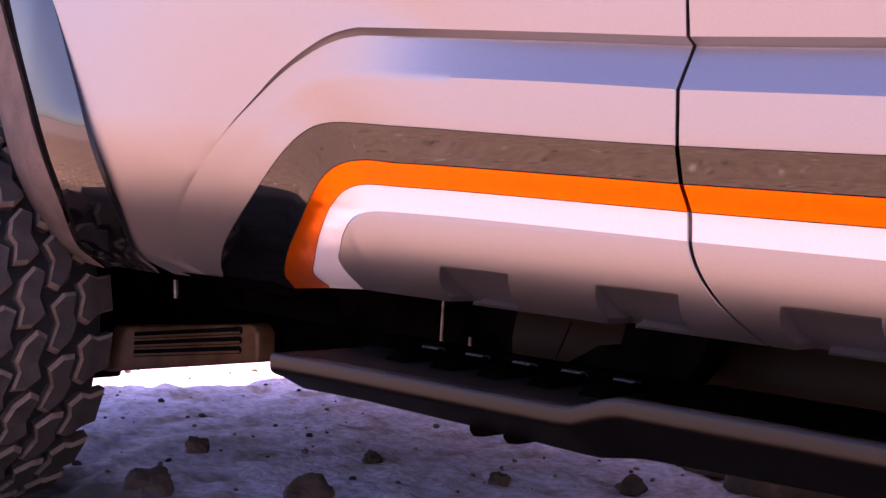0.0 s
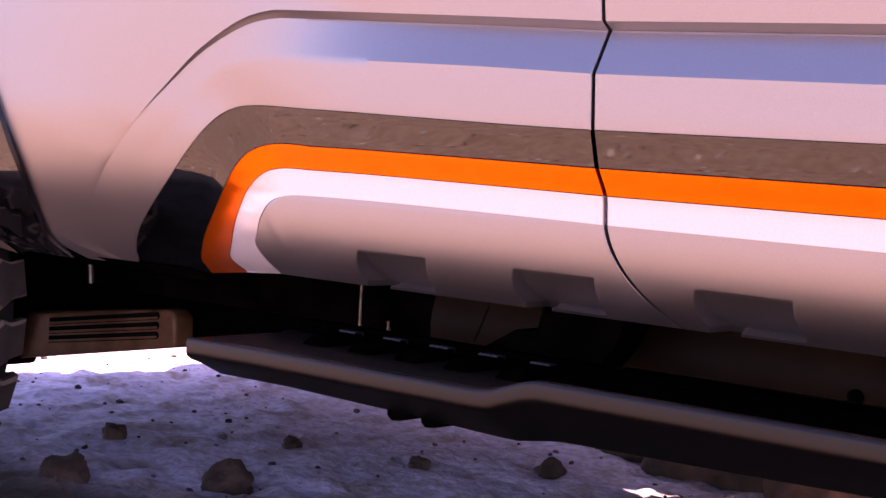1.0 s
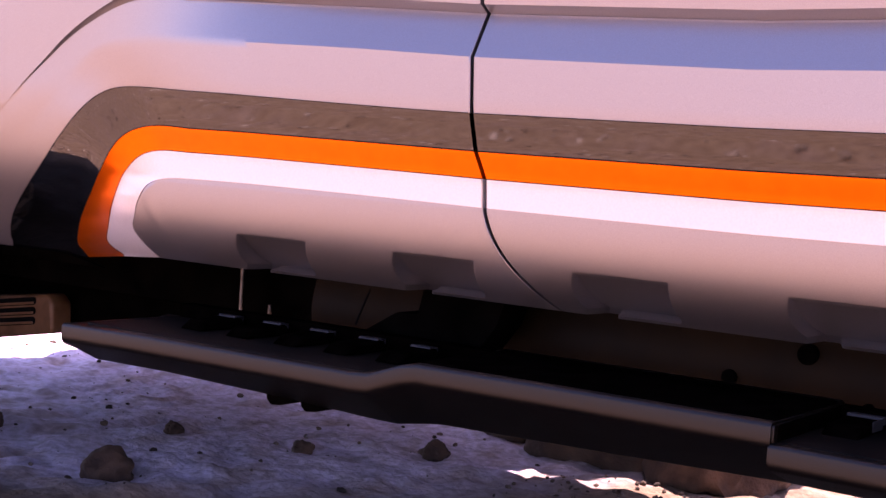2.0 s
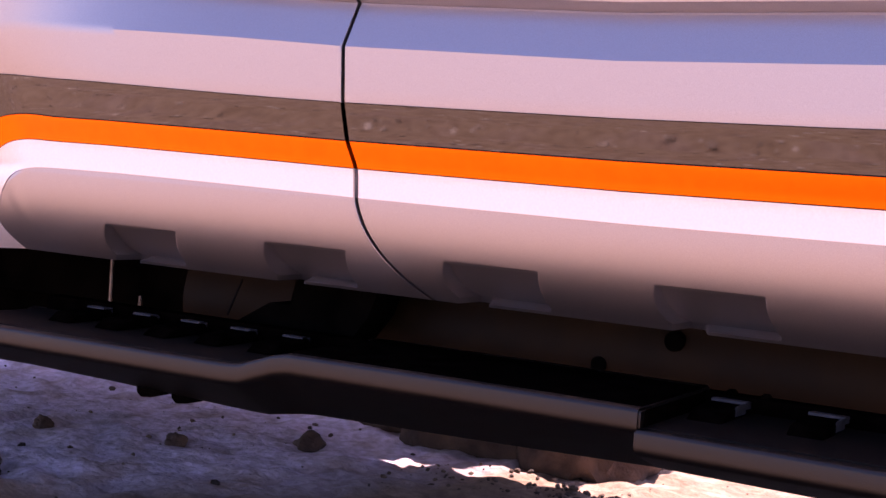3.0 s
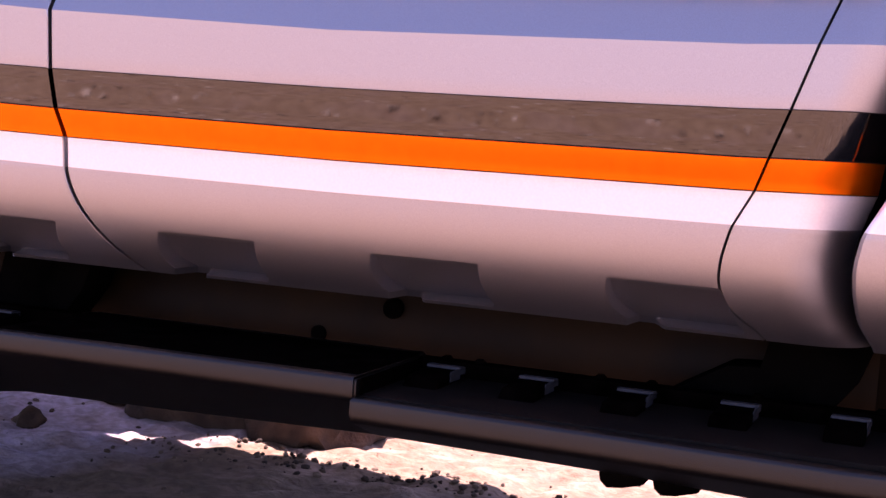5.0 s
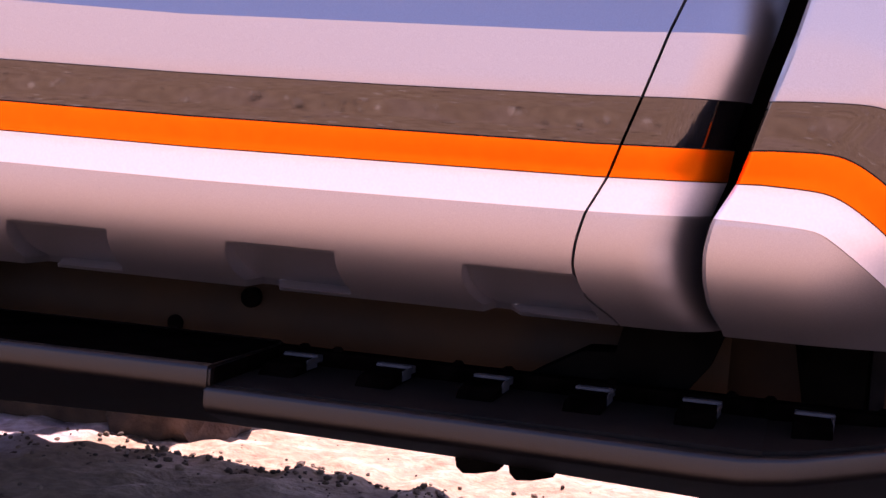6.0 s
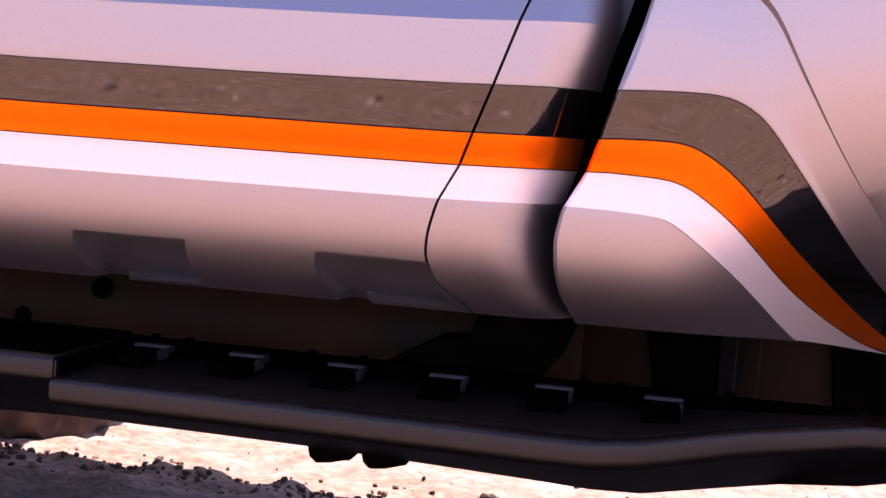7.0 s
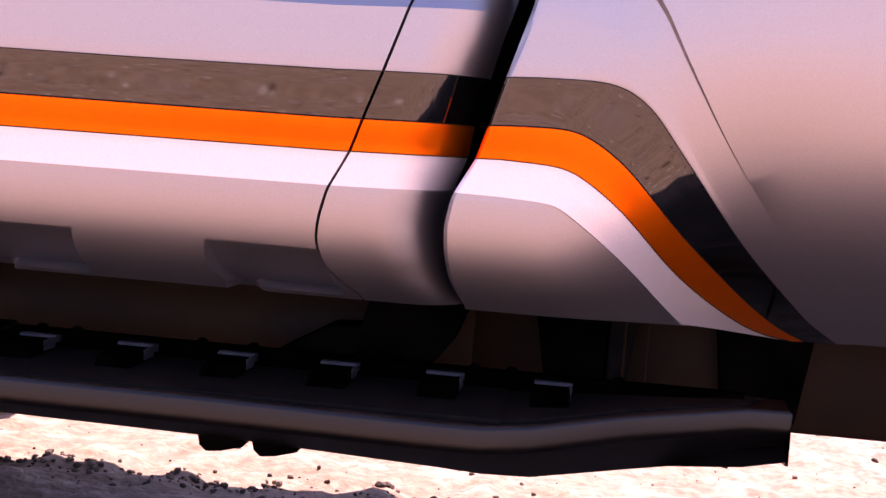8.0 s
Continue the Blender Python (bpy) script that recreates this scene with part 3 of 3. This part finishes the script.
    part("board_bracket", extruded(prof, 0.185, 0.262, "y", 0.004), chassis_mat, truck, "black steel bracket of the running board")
for fx, zf in ((-0.335, 0.401), (-0.268, 0.401), (0.773, 0.410), (0.836, 0.410)):
    part("bracket_foot", extruded([(fx, 0.435), (fx + 0.004, zf + 0.007), (fx + 0.012, zf), (fx + 0.03, zf + 0.002), (fx + 0.055, zf + 0.009), (fx + 0.06, 0.435)], -0.03, 0.05, "y", 0.003), chassis_mat, board, "black foot under the running board")
for fx in (-0.285, 0.815):
    part("bolt", cyl((fx, 0.0, 0.411), (fx, 0.0, 0.43), 0.007, 12, bevel=0.002), steel, board, "bare steel bolt")

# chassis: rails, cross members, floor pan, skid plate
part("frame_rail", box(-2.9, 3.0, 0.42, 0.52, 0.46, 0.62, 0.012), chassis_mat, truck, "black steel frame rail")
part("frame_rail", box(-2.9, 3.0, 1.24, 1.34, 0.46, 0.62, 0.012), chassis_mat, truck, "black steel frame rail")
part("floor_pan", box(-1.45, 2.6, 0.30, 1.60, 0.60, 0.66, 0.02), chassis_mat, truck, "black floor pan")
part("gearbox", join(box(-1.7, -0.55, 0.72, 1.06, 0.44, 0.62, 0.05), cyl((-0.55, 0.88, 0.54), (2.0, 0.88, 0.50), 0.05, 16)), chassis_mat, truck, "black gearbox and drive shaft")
# ribbed skid plate behind the front wheel
plate = part("skid_plate", extruded([(-2.05, 0.230), (-1.445, 0.335), (-1.448, 0.405), (-1.472, 0.422), (-2.05, 0.352)], 0.50, 0.56, "y", 0.012, 3), skid_mat, truck, "dusty brown ribbed skid plate")


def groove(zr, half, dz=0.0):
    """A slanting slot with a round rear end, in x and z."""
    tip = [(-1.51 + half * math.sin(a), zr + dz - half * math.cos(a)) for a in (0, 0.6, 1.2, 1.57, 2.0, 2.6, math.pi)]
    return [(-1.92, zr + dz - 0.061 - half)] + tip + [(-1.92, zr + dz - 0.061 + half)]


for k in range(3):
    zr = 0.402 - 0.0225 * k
    # the slot's shade is a black strip laid on the plate
    slot = part("slot", extruded(groove(zr, 0.0092), 0.4985, 0.504, "y", 0.001, 1), seal_black, plate, "black strip for the shade of a pressed slot")
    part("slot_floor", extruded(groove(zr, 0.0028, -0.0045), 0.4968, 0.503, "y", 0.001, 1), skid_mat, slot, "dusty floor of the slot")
part("lower_arm", extruded([(-2.6, 0.14), (-2.05, 0.215), (-2.0, 0.38), (-2.6, 0.33)], 0.47, 0.56, "y", 0.01), chassis_mat, truck, "black lower suspension arm")
part("under_tray", box(-3.0, -1.45, 0.72, 1.55, 0.45, 0.56, 0.02), chassis_mat, truck, "black engine under tray")
part("far_fender", box(-3.0, -1.48, 1.68, 1.75, 0.56, 1.25, 0.03), paint, truck, "silver far front fender")
part("suspension_block", box(-3.0, -0.70, 0.58, 0.70, 0.335, 0.60, 0.02), chassis_mat, truck, "black suspension mount")
part("body_mount", extruded([(1.134, 0.60), (1.238, 0.60), (1.236, 0.43), (1.165, 0.43)], 0.33, 0.40, "y", 0.006), chassis_mat, truck, "black body mount")
# black filler added for the dark gap beside the first mount
part("body_mount", extruded([(1.240, 0.60), (1.282, 0.60), (1.262, 0.43), (1.242, 0.43)], 0.345, 0.40, "y", 0.004), seal_black, truck, "black body mount")
part("body_mount", extruded([(1.385, 0.60), (1.530, 0.60), (1.505, 0.43), (1.405, 0.43)], 0.385, 0.412, "y", 0.006), chassis_mat, truck, "black body mount")
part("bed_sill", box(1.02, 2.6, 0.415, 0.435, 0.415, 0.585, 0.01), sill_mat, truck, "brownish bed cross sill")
for px in (1.262, 1.292):
    part("brake_line", cyl((px, 0.325, 0.43), (px, 0.325, 0.60), 0.002, 8), sill_mat, truck, "thin dirty steel line")
part("wire", cyl((-0.371, 0.262, 0.56), (-0.398, 0.262, 0.497), 0.0018, 8), seal_black, truck, "thin black wire on the sill")
part("bolt", cyl((-0.687, 0.37, 0.470), (-0.687, 0.37, 0.492), 0.004, 10), steel, truck, "bare steel stud")
part("bolt", cyl((-0.760, 0.37, 0.45), (-0.760, 0.37, 0.56), 0.004, 10), steel, truck, "bare steel stud")
part("bolt", cyl((-1.51, 0.31, 0.482), (-1.515, 0.31, 0.523), 0.008, 10), steel, truck, "bare steel stud")


# ---- wheels ----
def tyre_mesh(R=0.46, W=0.33):
    """Carcass with rounded shoulders; axle along y, tread centred on y = 0."""
    bm = bmesh.new()
    half = W / 2
    sec = [(-half * 0.86, R - 0.17), (-half, R - 0.10), (-half * 0.98, R - 0.055), (-half * 0.86, R - 0.034), (-half * 0.5, R - 0.027), (0, R - 0.025), (half * 0.5, R - 0.027), (half * 0.86, R - 0.034), (half * 0.98, R - 0.055), (half, R - 0.10), (half * 0.86, R - 0.17)]
    N = 96
    rings = [[bm.verts.new((r * math.cos(2 * math.pi * i / N), y, r * math.sin(2 * math.pi * i / N))) for y, r in sec] for i in range(N)]
    for i in range(N):
        for j in range(len(sec) - 1):
            bm.faces.new((rings[i][j], rings[(i + 1) % N][j], rings[(i + 1) % N][j + 1], rings[i][j + 1]))

    return finish(bm, groove, 40)


def block_mesh(outline, R=0.46, W=0.33):
    """One tread block from its outline in (across, around), with a chamfered top, set on the tread at angle 0."""
    bm, half = bmesh.new(), W / 2
    cy = sum(v for v, _ in outline) / len(outline)
    cu = sum(u for _, u in outline) / len(outline)
    rings = []
    for f, r, share in ((1.0, R - 0.05, 0.0), (1.0, R - 0.009, 1.0), (0.85, R, 1.0)):
        ring = []
        for v, u in outline:
            vv, uu = cy + (v - cy) * f, cu + (u - cu) * f
            rr = r - share * 0.016 * (vv / half) ** 2
            ring.append(bm.verts.new((rr * math.cos(uu / R), vv, rr * math.sin(uu / R))))
        rings.append(ring)
    n = len(outline)
    bm.faces.new(rings[2])
    for k, (lo, hi) in enumerate(zip(rings, rings[1:])):
        for i in range(n):
            bm.faces.new((lo[i], lo[(i + 1) % n], hi[(i + 1) % n], hi[i])).material_index = k
    return finish(bm, [rubber, tread_dust], 28)


HALF = 0.165
def grown(outline, f):
    cv, cu = (sum(p[i] for p in outline) / len(outline) for i in (0, 1))
    return [(cv + (v - cv) * f, cu + (u - cu) * f) for v, u in outline]


SHOULDER = [(HALF * v, u + 0.040 * (v - 0.75)) for v, u in ((0.50, 0.040), (0.55, 0.012), (0.47, -0.030), (0.62, -0.048), (0.80, -0.034), (1.03, -0.036), (1.03, 0.040), (0.80, 0.042), (0.66, 0.056))]
MIDDLE = [(HALF * v, u + 0.055 * (v - 0.22)) for v, u in ((0.06, 0.050), (0.14, 0.010), (0.03, -0.034), (0.16, -0.052), (0.34, -0.036), (0.42, -0.004), (0.36, 0.020), (0.42, 0.056), (0.24, 0.064))]
PITCHES = 21
BLOCKS = [(block_mesh(grown(o if side > 0 else [(-v, -u) for v, u in o], 1.12)), shift + (0.0 if side > 0 else 0.5)) for o, shift in ((SHOULDER, 0.0), (MIDDLE, 0.42)) for side in (1, -1)]


def rim_mesh(R=0.26, W=0.24):
    bm = bmesh.new()
    sec = [(-W / 2, R), (-W / 2 + 0.01, R - 0.02), (-0.05, R - 0.045), (-0.07, 0.12), (-0.09, 0.07), (-0.09, 0.001)]
    N = 48
    rings = [[bm.verts.new((r * math.cos(2 * math.pi * i / N) * (1 - 0.06 * (abs(math.sin(4 * math.pi * i / N)) if 1 < j < 4 else 0)), y, r * math.sin(2 * math.pi * i / N))) for j, (y, r) in enumerate(sec)] for i in range(N)]
    for i in range(N):
        for j in range(len(sec) - 1):
            bm.faces.new((rings[i][j], rings[(i + 1) % N][j], rings[(i + 1) % N][j + 1], rings[i][j + 1]))
    return finish(bm, gloss_black, 40)


# carcass rubber darker than the blocks, for the shade between them
groove = vary(material("shaded_groove_rubber", (0.02, 0.018, 0.017), 0.9), 20, (0.004, 0.0035, 0.003), (0.010, 0.0085, 0.0075))
tyre_me, rim_me = tyre_mesh(), rim_mesh()
for wx, wy, wz, turn in ((-2.015, 0.02, 0.40, 0), (2.35, 0.12, 0.455, 0), (2.35, 1.62, 0.455, 180)):
    hub = new("wheel")
    hub.parent = truck
    hub.matrix_local = pose(wx, wy, wz, 0, 7 * (wx < 0), turn)
    tagged(hub, "dusty off-road wheel on a black rim")
    part("tyre", tyre_me, None, hub, "dusty black off-road tyre with chunky tread")
    part("rim", rim_me, None, hub, "gloss black rim")
    for me, shift in BLOCKS:
        for i in range(PITCHES):
            ob = part("tread_block", me, None, hub)
            ob.matrix_local = pose(0, 0, 0, 0, (i + shift) * 360 / PITCHES, 0)
part("axle", cyl((-2.015, 0.2, 0.40), (-2.015, 1.0, 0.42), 0.05, 16), chassis_mat, truck, "black axle")
part("axle", cyl((2.35, 0.3, 0.425), (2.35, 1.5, 0.425), 0.06, 16), chassis_mat, truck, "black axle")

# the rest of the body, plain
def shell(profile, y0, y1, bevel, name, mat, label):
    return part(name, extruded(profile, y0, y1, "y", bevel, 3), mat, truck, label)


shell([(-1.56, 1.36), (1.10, 1.36), (1.00, 1.93), (0.60, 1.98), (-0.35, 1.98), (-0.75, 1.93)], 0.34, 1.60, 0.05, "cab_roof", paint, "silver cab with dark side windows")
part("side_window", extruded([(-1.25, 1.40), (-0.15, 1.40), (-0.15, 1.86), (-0.62, 1.86)], 0.325, 0.345, "y", 0.004), glass, truck, "dark tinted side window")
part("side_window", extruded([(-0.05, 1.40), (0.98, 1.40), (0.90, 1.86), (-0.05, 1.86)], 0.325, 0.345, "y", 0.004), glass, truck, "dark tinted side window")
shell([(-3.05, 0.62), (-1.9, 1.02), (-1.56, 1.36), (-2.6, 1.30), (-3.0, 1.18)], 0.06, 1.70, 0.05, "bonnet", paint, "silver bonnet and front end")
part("upper_body", box(-1.55, 1.08, 0.0, 1.76, 1.30, 1.38, 0.02), paint, truck, "silver waistline below the windows")
part("far_side", extruded([(-1.50, 0.60), (-1.56, 1.36), (3.2, 1.36), (3.2, 0.75), (2.9, 0.62), (2.83, 0.85), (2.35, 1.0), (1.88, 0.85), (1.82, 0.60)], 1.68, 1.76, "y", 0.02), paint, truck, "silver far side of the body")
part("bed_floor", box(1.30, 3.15, 0.0, 1.72, 0.90, 0.95, 0.01), chassis_mat, truck, "black bed floor")
part("tailgate", box(3.12, 3.20, -0.02, 1.74, 0.72, 1.36, 0.02), paint, truck, "silver tailgate")
part("bed_rear_quarter", extruded([(1.89, 0.58), (1.93, 1.36), (3.2, 1.36), (3.2, 0.75), (2.92, 0.62), (2.83, 0.85), (2.35, 1.0), (1.95, 0.80)], -0.04, 0.02, "y", 0.015), paint, truck, "silver rear quarter of the bed")

# ---- ground ----
dirt = vary(material("dirt", (0.4, 0.3, 0.25), 0.9), 2.2, (0.38, 0.29, 0.23), (0.50, 0.395, 0.325), detail=8, bump=1.0, bump_scale=45)
# finer mottling of the dirt
dn = dirt.node_tree
mottle, shade, mixer = dn.nodes.new("ShaderNodeTexNoise"), dn.nodes.new("ShaderNodeValToRGB"), dn.nodes.new("ShaderNodeMixRGB")
mottle.inputs["Scale"].default_value, mottle.inputs["Detail"].default_value = 34.0, 7.0
shade.color_ramp.elements[0].position, shade.color_ramp.elements[1].position = 0.38, 0.60
shade.color_ramp.elements[0].color, shade.color_ramp.elements[1].color = (0.5, 0.43, 0.40, 1), (1.0, 1.0, 1.0, 1)
mixer.blend_type, mixer.inputs[0].default_value = "MULTIPLY", 0.6
base_socket = dn.nodes["Principled BSDF"].inputs["Base Color"]
before = base_socket.links[0].from_socket
where = [n for n in dn.nodes if n.type == "TEX_COORD"][0]
dn.links.new(where.outputs["Object"], mottle.inputs["Vector"])
dn.links.new(mottle.outputs["Fac"], shade.inputs[0])
# brown track soil, painted truck shade and blue skylight, all with wandering edges


def ground_tint(under_it, tint, centre, scale, inner, outer, wander):
    """Lays a patch of another tint over the ground's colour; its edge wanders."""
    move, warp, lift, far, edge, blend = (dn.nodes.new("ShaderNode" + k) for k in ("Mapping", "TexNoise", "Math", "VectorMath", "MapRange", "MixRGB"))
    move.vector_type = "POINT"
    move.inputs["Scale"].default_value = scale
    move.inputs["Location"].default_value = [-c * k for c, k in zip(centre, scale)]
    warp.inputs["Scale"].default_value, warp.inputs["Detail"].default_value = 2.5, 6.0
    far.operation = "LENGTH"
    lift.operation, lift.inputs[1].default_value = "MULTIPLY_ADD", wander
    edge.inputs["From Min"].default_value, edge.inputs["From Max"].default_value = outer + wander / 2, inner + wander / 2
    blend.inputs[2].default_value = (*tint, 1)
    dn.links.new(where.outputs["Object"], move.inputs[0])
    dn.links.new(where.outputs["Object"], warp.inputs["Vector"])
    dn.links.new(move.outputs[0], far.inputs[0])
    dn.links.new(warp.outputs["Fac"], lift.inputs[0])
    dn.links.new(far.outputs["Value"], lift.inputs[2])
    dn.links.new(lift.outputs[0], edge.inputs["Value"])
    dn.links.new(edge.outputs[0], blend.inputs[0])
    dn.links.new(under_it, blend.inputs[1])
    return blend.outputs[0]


track = ground_tint(before, (0.36, 0.245, 0.155), (-3.0, -2.0, 0.0), (0.3, 0.45, 0.0), 1.3, 2.0, 0.4)
# brown soil, made darker to hold shade round the truck
shaded_soil = ground_tint(track, (0.22, 0.15, 0.097), (0.0, 2.7, 0.0), (0.12, 1.0, 0.0), 3.15, 3.55, 0.5)
# blue skylight in the far shade, painted as a pale lilac patch
dusty = ground_tint(shaded_soil, (0.77, 0.69, 0.83), (-2.6, 2.0, 0.0), (0.75, 0.85, 0.0), 1.40, 1.65, 0.3)
# warm brown lumps in the ground
lump, lump_edge, lumps = (dn.nodes.new("ShaderNode" + k) for k in ("TexNoise", "MapRange", "MixRGB"))
lump.inputs["Scale"].default_value, lump.inputs["Detail"].default_value = 7.0, 5.0
lump_edge.inputs["From Min"].default_value, lump_edge.inputs["From Max"].default_value, lump_edge.inputs["To Max"].default_value = 0.50, 0.66, 0.7
lumps.inputs[2].default_value = (0.38, 0.265, 0.20, 1)
dn.links.new(where.outputs["Object"], lump.inputs["Vector"])
dn.links.new(lump.outputs["Fac"], lump_edge.inputs["Value"])
dn.links.new(lump_edge.outputs[0], lumps.inputs[0])
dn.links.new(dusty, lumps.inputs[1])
# the truck's near-side shade, put into the ground colour
near_shade = ground_tint(lumps.outputs[0], (0.055, 0.040, 0.029), (-0.2, -0.1, 0.0), (0.085, 1.0, 0.0), 0.42, 0.60, 0.35)
dn.links.new(near_shade, mixer.inputs[1])
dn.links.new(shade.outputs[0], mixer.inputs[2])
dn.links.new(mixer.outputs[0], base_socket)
# the hidden boulders are pale to bounce light onto the shaded ground
boulder_mat = vary(material("pale_bounce_stone", (0.5, 0.42, 0.36), 0.9), 5, (0.42, 0.35, 0.30), (0.60, 0.52, 0.46), bump=0.4, bump_scale=60)
stone_mat = vary(material("stone", (0.3, 0.23, 0.2), 0.85), 9, (0.03, 0.014, 0.008), (0.12, 0.066, 0.04), bump=0.4, bump_scale=90)

def height(x, y):
    near = max(0.0, 1 - math.hypot(x, y - 1) / 14)
    h = 0.016 * noise.noise((x * 1.3, y * 1.3, 0)) + near * (0.016 * noise.noise((x * 5, y * 5, 3)) + 0.019 * noise.noise((x * 13, y * 13, 7)) + 0.006 * noise.noise((x * 36, y * 36, 9)))
    far = max(0.0, math.hypot(x, y) - 8)
    # a rut under the front wheel
    h -= 0.055 * math.exp(-(x + 2.02) ** 2 / 0.10 - (y - 0.02) ** 2 / 0.05)
    return h + 0.02 * min(far, 8) * noise.noise((x * 0.12, y * 0.12, 5)) - 0.005


def ground_mesh():
    """One sheet, fine under the truck and coarse towards the horizon."""
    def axis(lo, hi, step, far):
        core = list(np.arange(lo, hi, step))
        out, d = [], step
        a = hi
        while a < far:
            out.append(a)
            d *= 1.14
            a += d
        out.append(far)
        left, d, a = [], step, lo
        while a > -far:
            d *= 1.14
            a -= d
            left.append(max(a, -far))
        return np.array(left[::-1] + core + out)
    xs, ys = axis(-4.0, 2.6, 0.028, 1500), axis(-0.2, 3.4, 0.022, 1500)
    verts = [(x, y, height(x, y)) for y in ys for x in xs]
    n = len(xs)
    faces = [(j * n + i, j * n + i + 1, (j + 1) * n + i + 1, (j + 1) * n + i) for j in range(len(ys) - 1) for i in range(n - 1)]
    me = bpy.data.meshes.new("ground")
    me.from_pydata(verts, [], faces)
    for p in me.polygons:
        p.use_smooth = True
    me.materials.append(dirt)
    return me


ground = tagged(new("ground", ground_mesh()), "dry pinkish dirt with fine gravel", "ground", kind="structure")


def rock_bm(size, seed, squash=0.75):
    bm = bmesh.new()
    bmesh.ops.create_icosphere(bm, subdivisions=4, radius=1)
    o = Vector((seed * 3.1, seed * 1.7, seed))
    for v in bm.verts:
        c = v.co.copy()
        if size > 0.5:
            c /= (c.x ** 8 + c.y ** 8 + c.z ** 8) ** 0.125
        k = 1 + (0.35 if size < 0.5 else 0.1) * noise.noise(c * 1.1 + o) + 0.16 * noise.noise(c * 2.6 + o) + 0.09 * noise.noise(c * 6 + o) + 0.05 * noise.noise(c * 15 + o)
        v.co = Vector((c.x * size * k, c.y * size * k * 0.8, c.z * size * k * squash))
    return bm


for x, y, s, seed, label in (
        (-1.70, 0.40, 0.062, 3, "reddish brown stone half sunk in the dirt"), (-1.67, 1.13, 0.030, 5, "small dark stone on the dirt"),
        (-1.31, 1.24, 0.034, 8, "small brown stone on the dirt"), (-1.06, 1.49, 0.048, 11, "brown stone on the dirt"),
        (-2.02, 0.80, 0.036, 13, "bluish grey stone on the dirt"), (-1.42, 0.66, 0.062, 17, "flat brown stone on the dirt"),
        (-0.42, 1.88, 0.24, 21, "dark clod of earth"), (-0.74, 1.85, 0.22, 22, "dark clod of earth"), (-1.00, 1.96, 0.20, 24, "dark clod of earth"),
        # boulders added to cast shade on the far ground and the clods
        (-1.28, 2.34, 0.56, 31, "large pale boulder added out of view to shade the ground"), (-2.22, 2.36, 0.60, 33, "large pale boulder added out of view to shade the ground"), (-0.72, 2.48, 0.51, 36, "dark brown boulder added to shade the clods")):
    st = new("stone", finish(rock_bm(s, seed, 2.0 if s > 0.5 else 0.75), boulder_mat if s > 0.55 else stone_mat, 50))
    st.location = (x, y, height(x, y) + s * (0.25 if s < 0.5 else 0.45))
    st.rotation_euler = (0, 0, seed if s < 0.5 else 0)
    tagged(st, label, "stone", "stones under the truck")

# loose gravel: dark grit round the truck, paler flat pebbles on the open ground
def pebble_mat(name, dark, mid, light):
    m = material(name, mid, 0.9)
    nt = m.node_tree
    geo, ramp = nt.nodes.new("ShaderNodeNewGeometry"), nt.nodes.new("ShaderNodeValToRGB")
    ramp.color_ramp.elements[0].color, ramp.color_ramp.elements[1].color = (*dark, 1), (*light, 1)
    ramp.color_ramp.elements.new(0.5).color = (*mid, 1)
    nt.links.new(geo.outputs["Random Per Island"], ramp.inputs[0])
    nt.links.new(ramp.outputs[0], nt.nodes["Principled BSDF"].inputs["Base Color"])
    return m


base = bmesh.new()
bmesh.ops.create_icosphere(base, subdivisions=1, radius=1)
BALL = [v.co.copy() for v in base.verts], [[v.index for v in f.verts] for f in base.faces]
base.free()
rnd = random.Random(4)


def scatter(name, label, mat, spots, flat):
    """Many small stones at (x, y, size) in one mesh."""
    verts, faces = [], []
    for x, y, s in spots:
        q = Euler((rnd.uniform(-0.5, 0.5), rnd.uniform(-0.5, 0.5), rnd.random() * 6)).to_matrix()
        z, k = height(x, y) + s * 0.25, len(verts)
        wide, thick = rnd.uniform(0.5, 1), rnd.uniform(0.6, 1) * flat
        for v in BALL[0]:
            w = q @ Vector((v.x * s, v.y * s * wide, v.z * s * thick)) * rnd.uniform(0.85, 1.1)
            verts.append((w.x + x, w.y + y, w.z + z))
        faces += [[a + k for a in f] for f in BALL[1]]
    me = bpy.data.meshes.new(name)
    me.from_pydata(verts, [], faces)
    me.materials.append(mat)
    return tagged(new(name, me), label, "gravel", kind="stuff")


grit = [(rnd.uniform(-4.2, 2.4), rnd.uniform(0.1, 3.6), 0.003 + 0.011 * rnd.random() ** 5) for _ in range(800)]
# clods gather where the track's far edge has crumbled
grit += [(rnd.uniform(-0.75, 2.1), rnd.gauss(1.47, 0.07), 0.003 + 0.009 * rnd.random() ** 2) for _ in range(420)]
grit += [(rnd.gauss(c, 0.09), rnd.gauss(1.47, 0.04), 0.004 + 0.009 * rnd.random()) for c in (-0.25, 0.12, 0.45, 0.95, 1.3) for _ in range(26)]
grit += [(rnd.uniform(-3.4, -1.0), rnd.uniform(0.3, 2.2), 0.005 + 0.012 * rnd.random() ** 2) for _ in range(70)]
scatter("grit", "dark brown grit and small clods on dry dirt", pebble_mat("dark_grit", (0.025, 0.016, 0.011), (0.07, 0.045, 0.03), (0.16, 0.11, 0.078)), grit, 0.8)
pebbles = [(rnd.uniform(-5.0, 3.5), -0.68 - 4.2 * rnd.random() ** 1.6, 0.003 + 0.014 * rnd.random() ** 3) for _ in range(15000)]
scatter("pebbles", "pale flat pebbles strewn over dry brown dirt", pebble_mat("pale_pebbles", (0.10, 0.065, 0.045), (0.36, 0.265, 0.2), (0.66, 0.55, 0.46)), pebbles, 0.45)
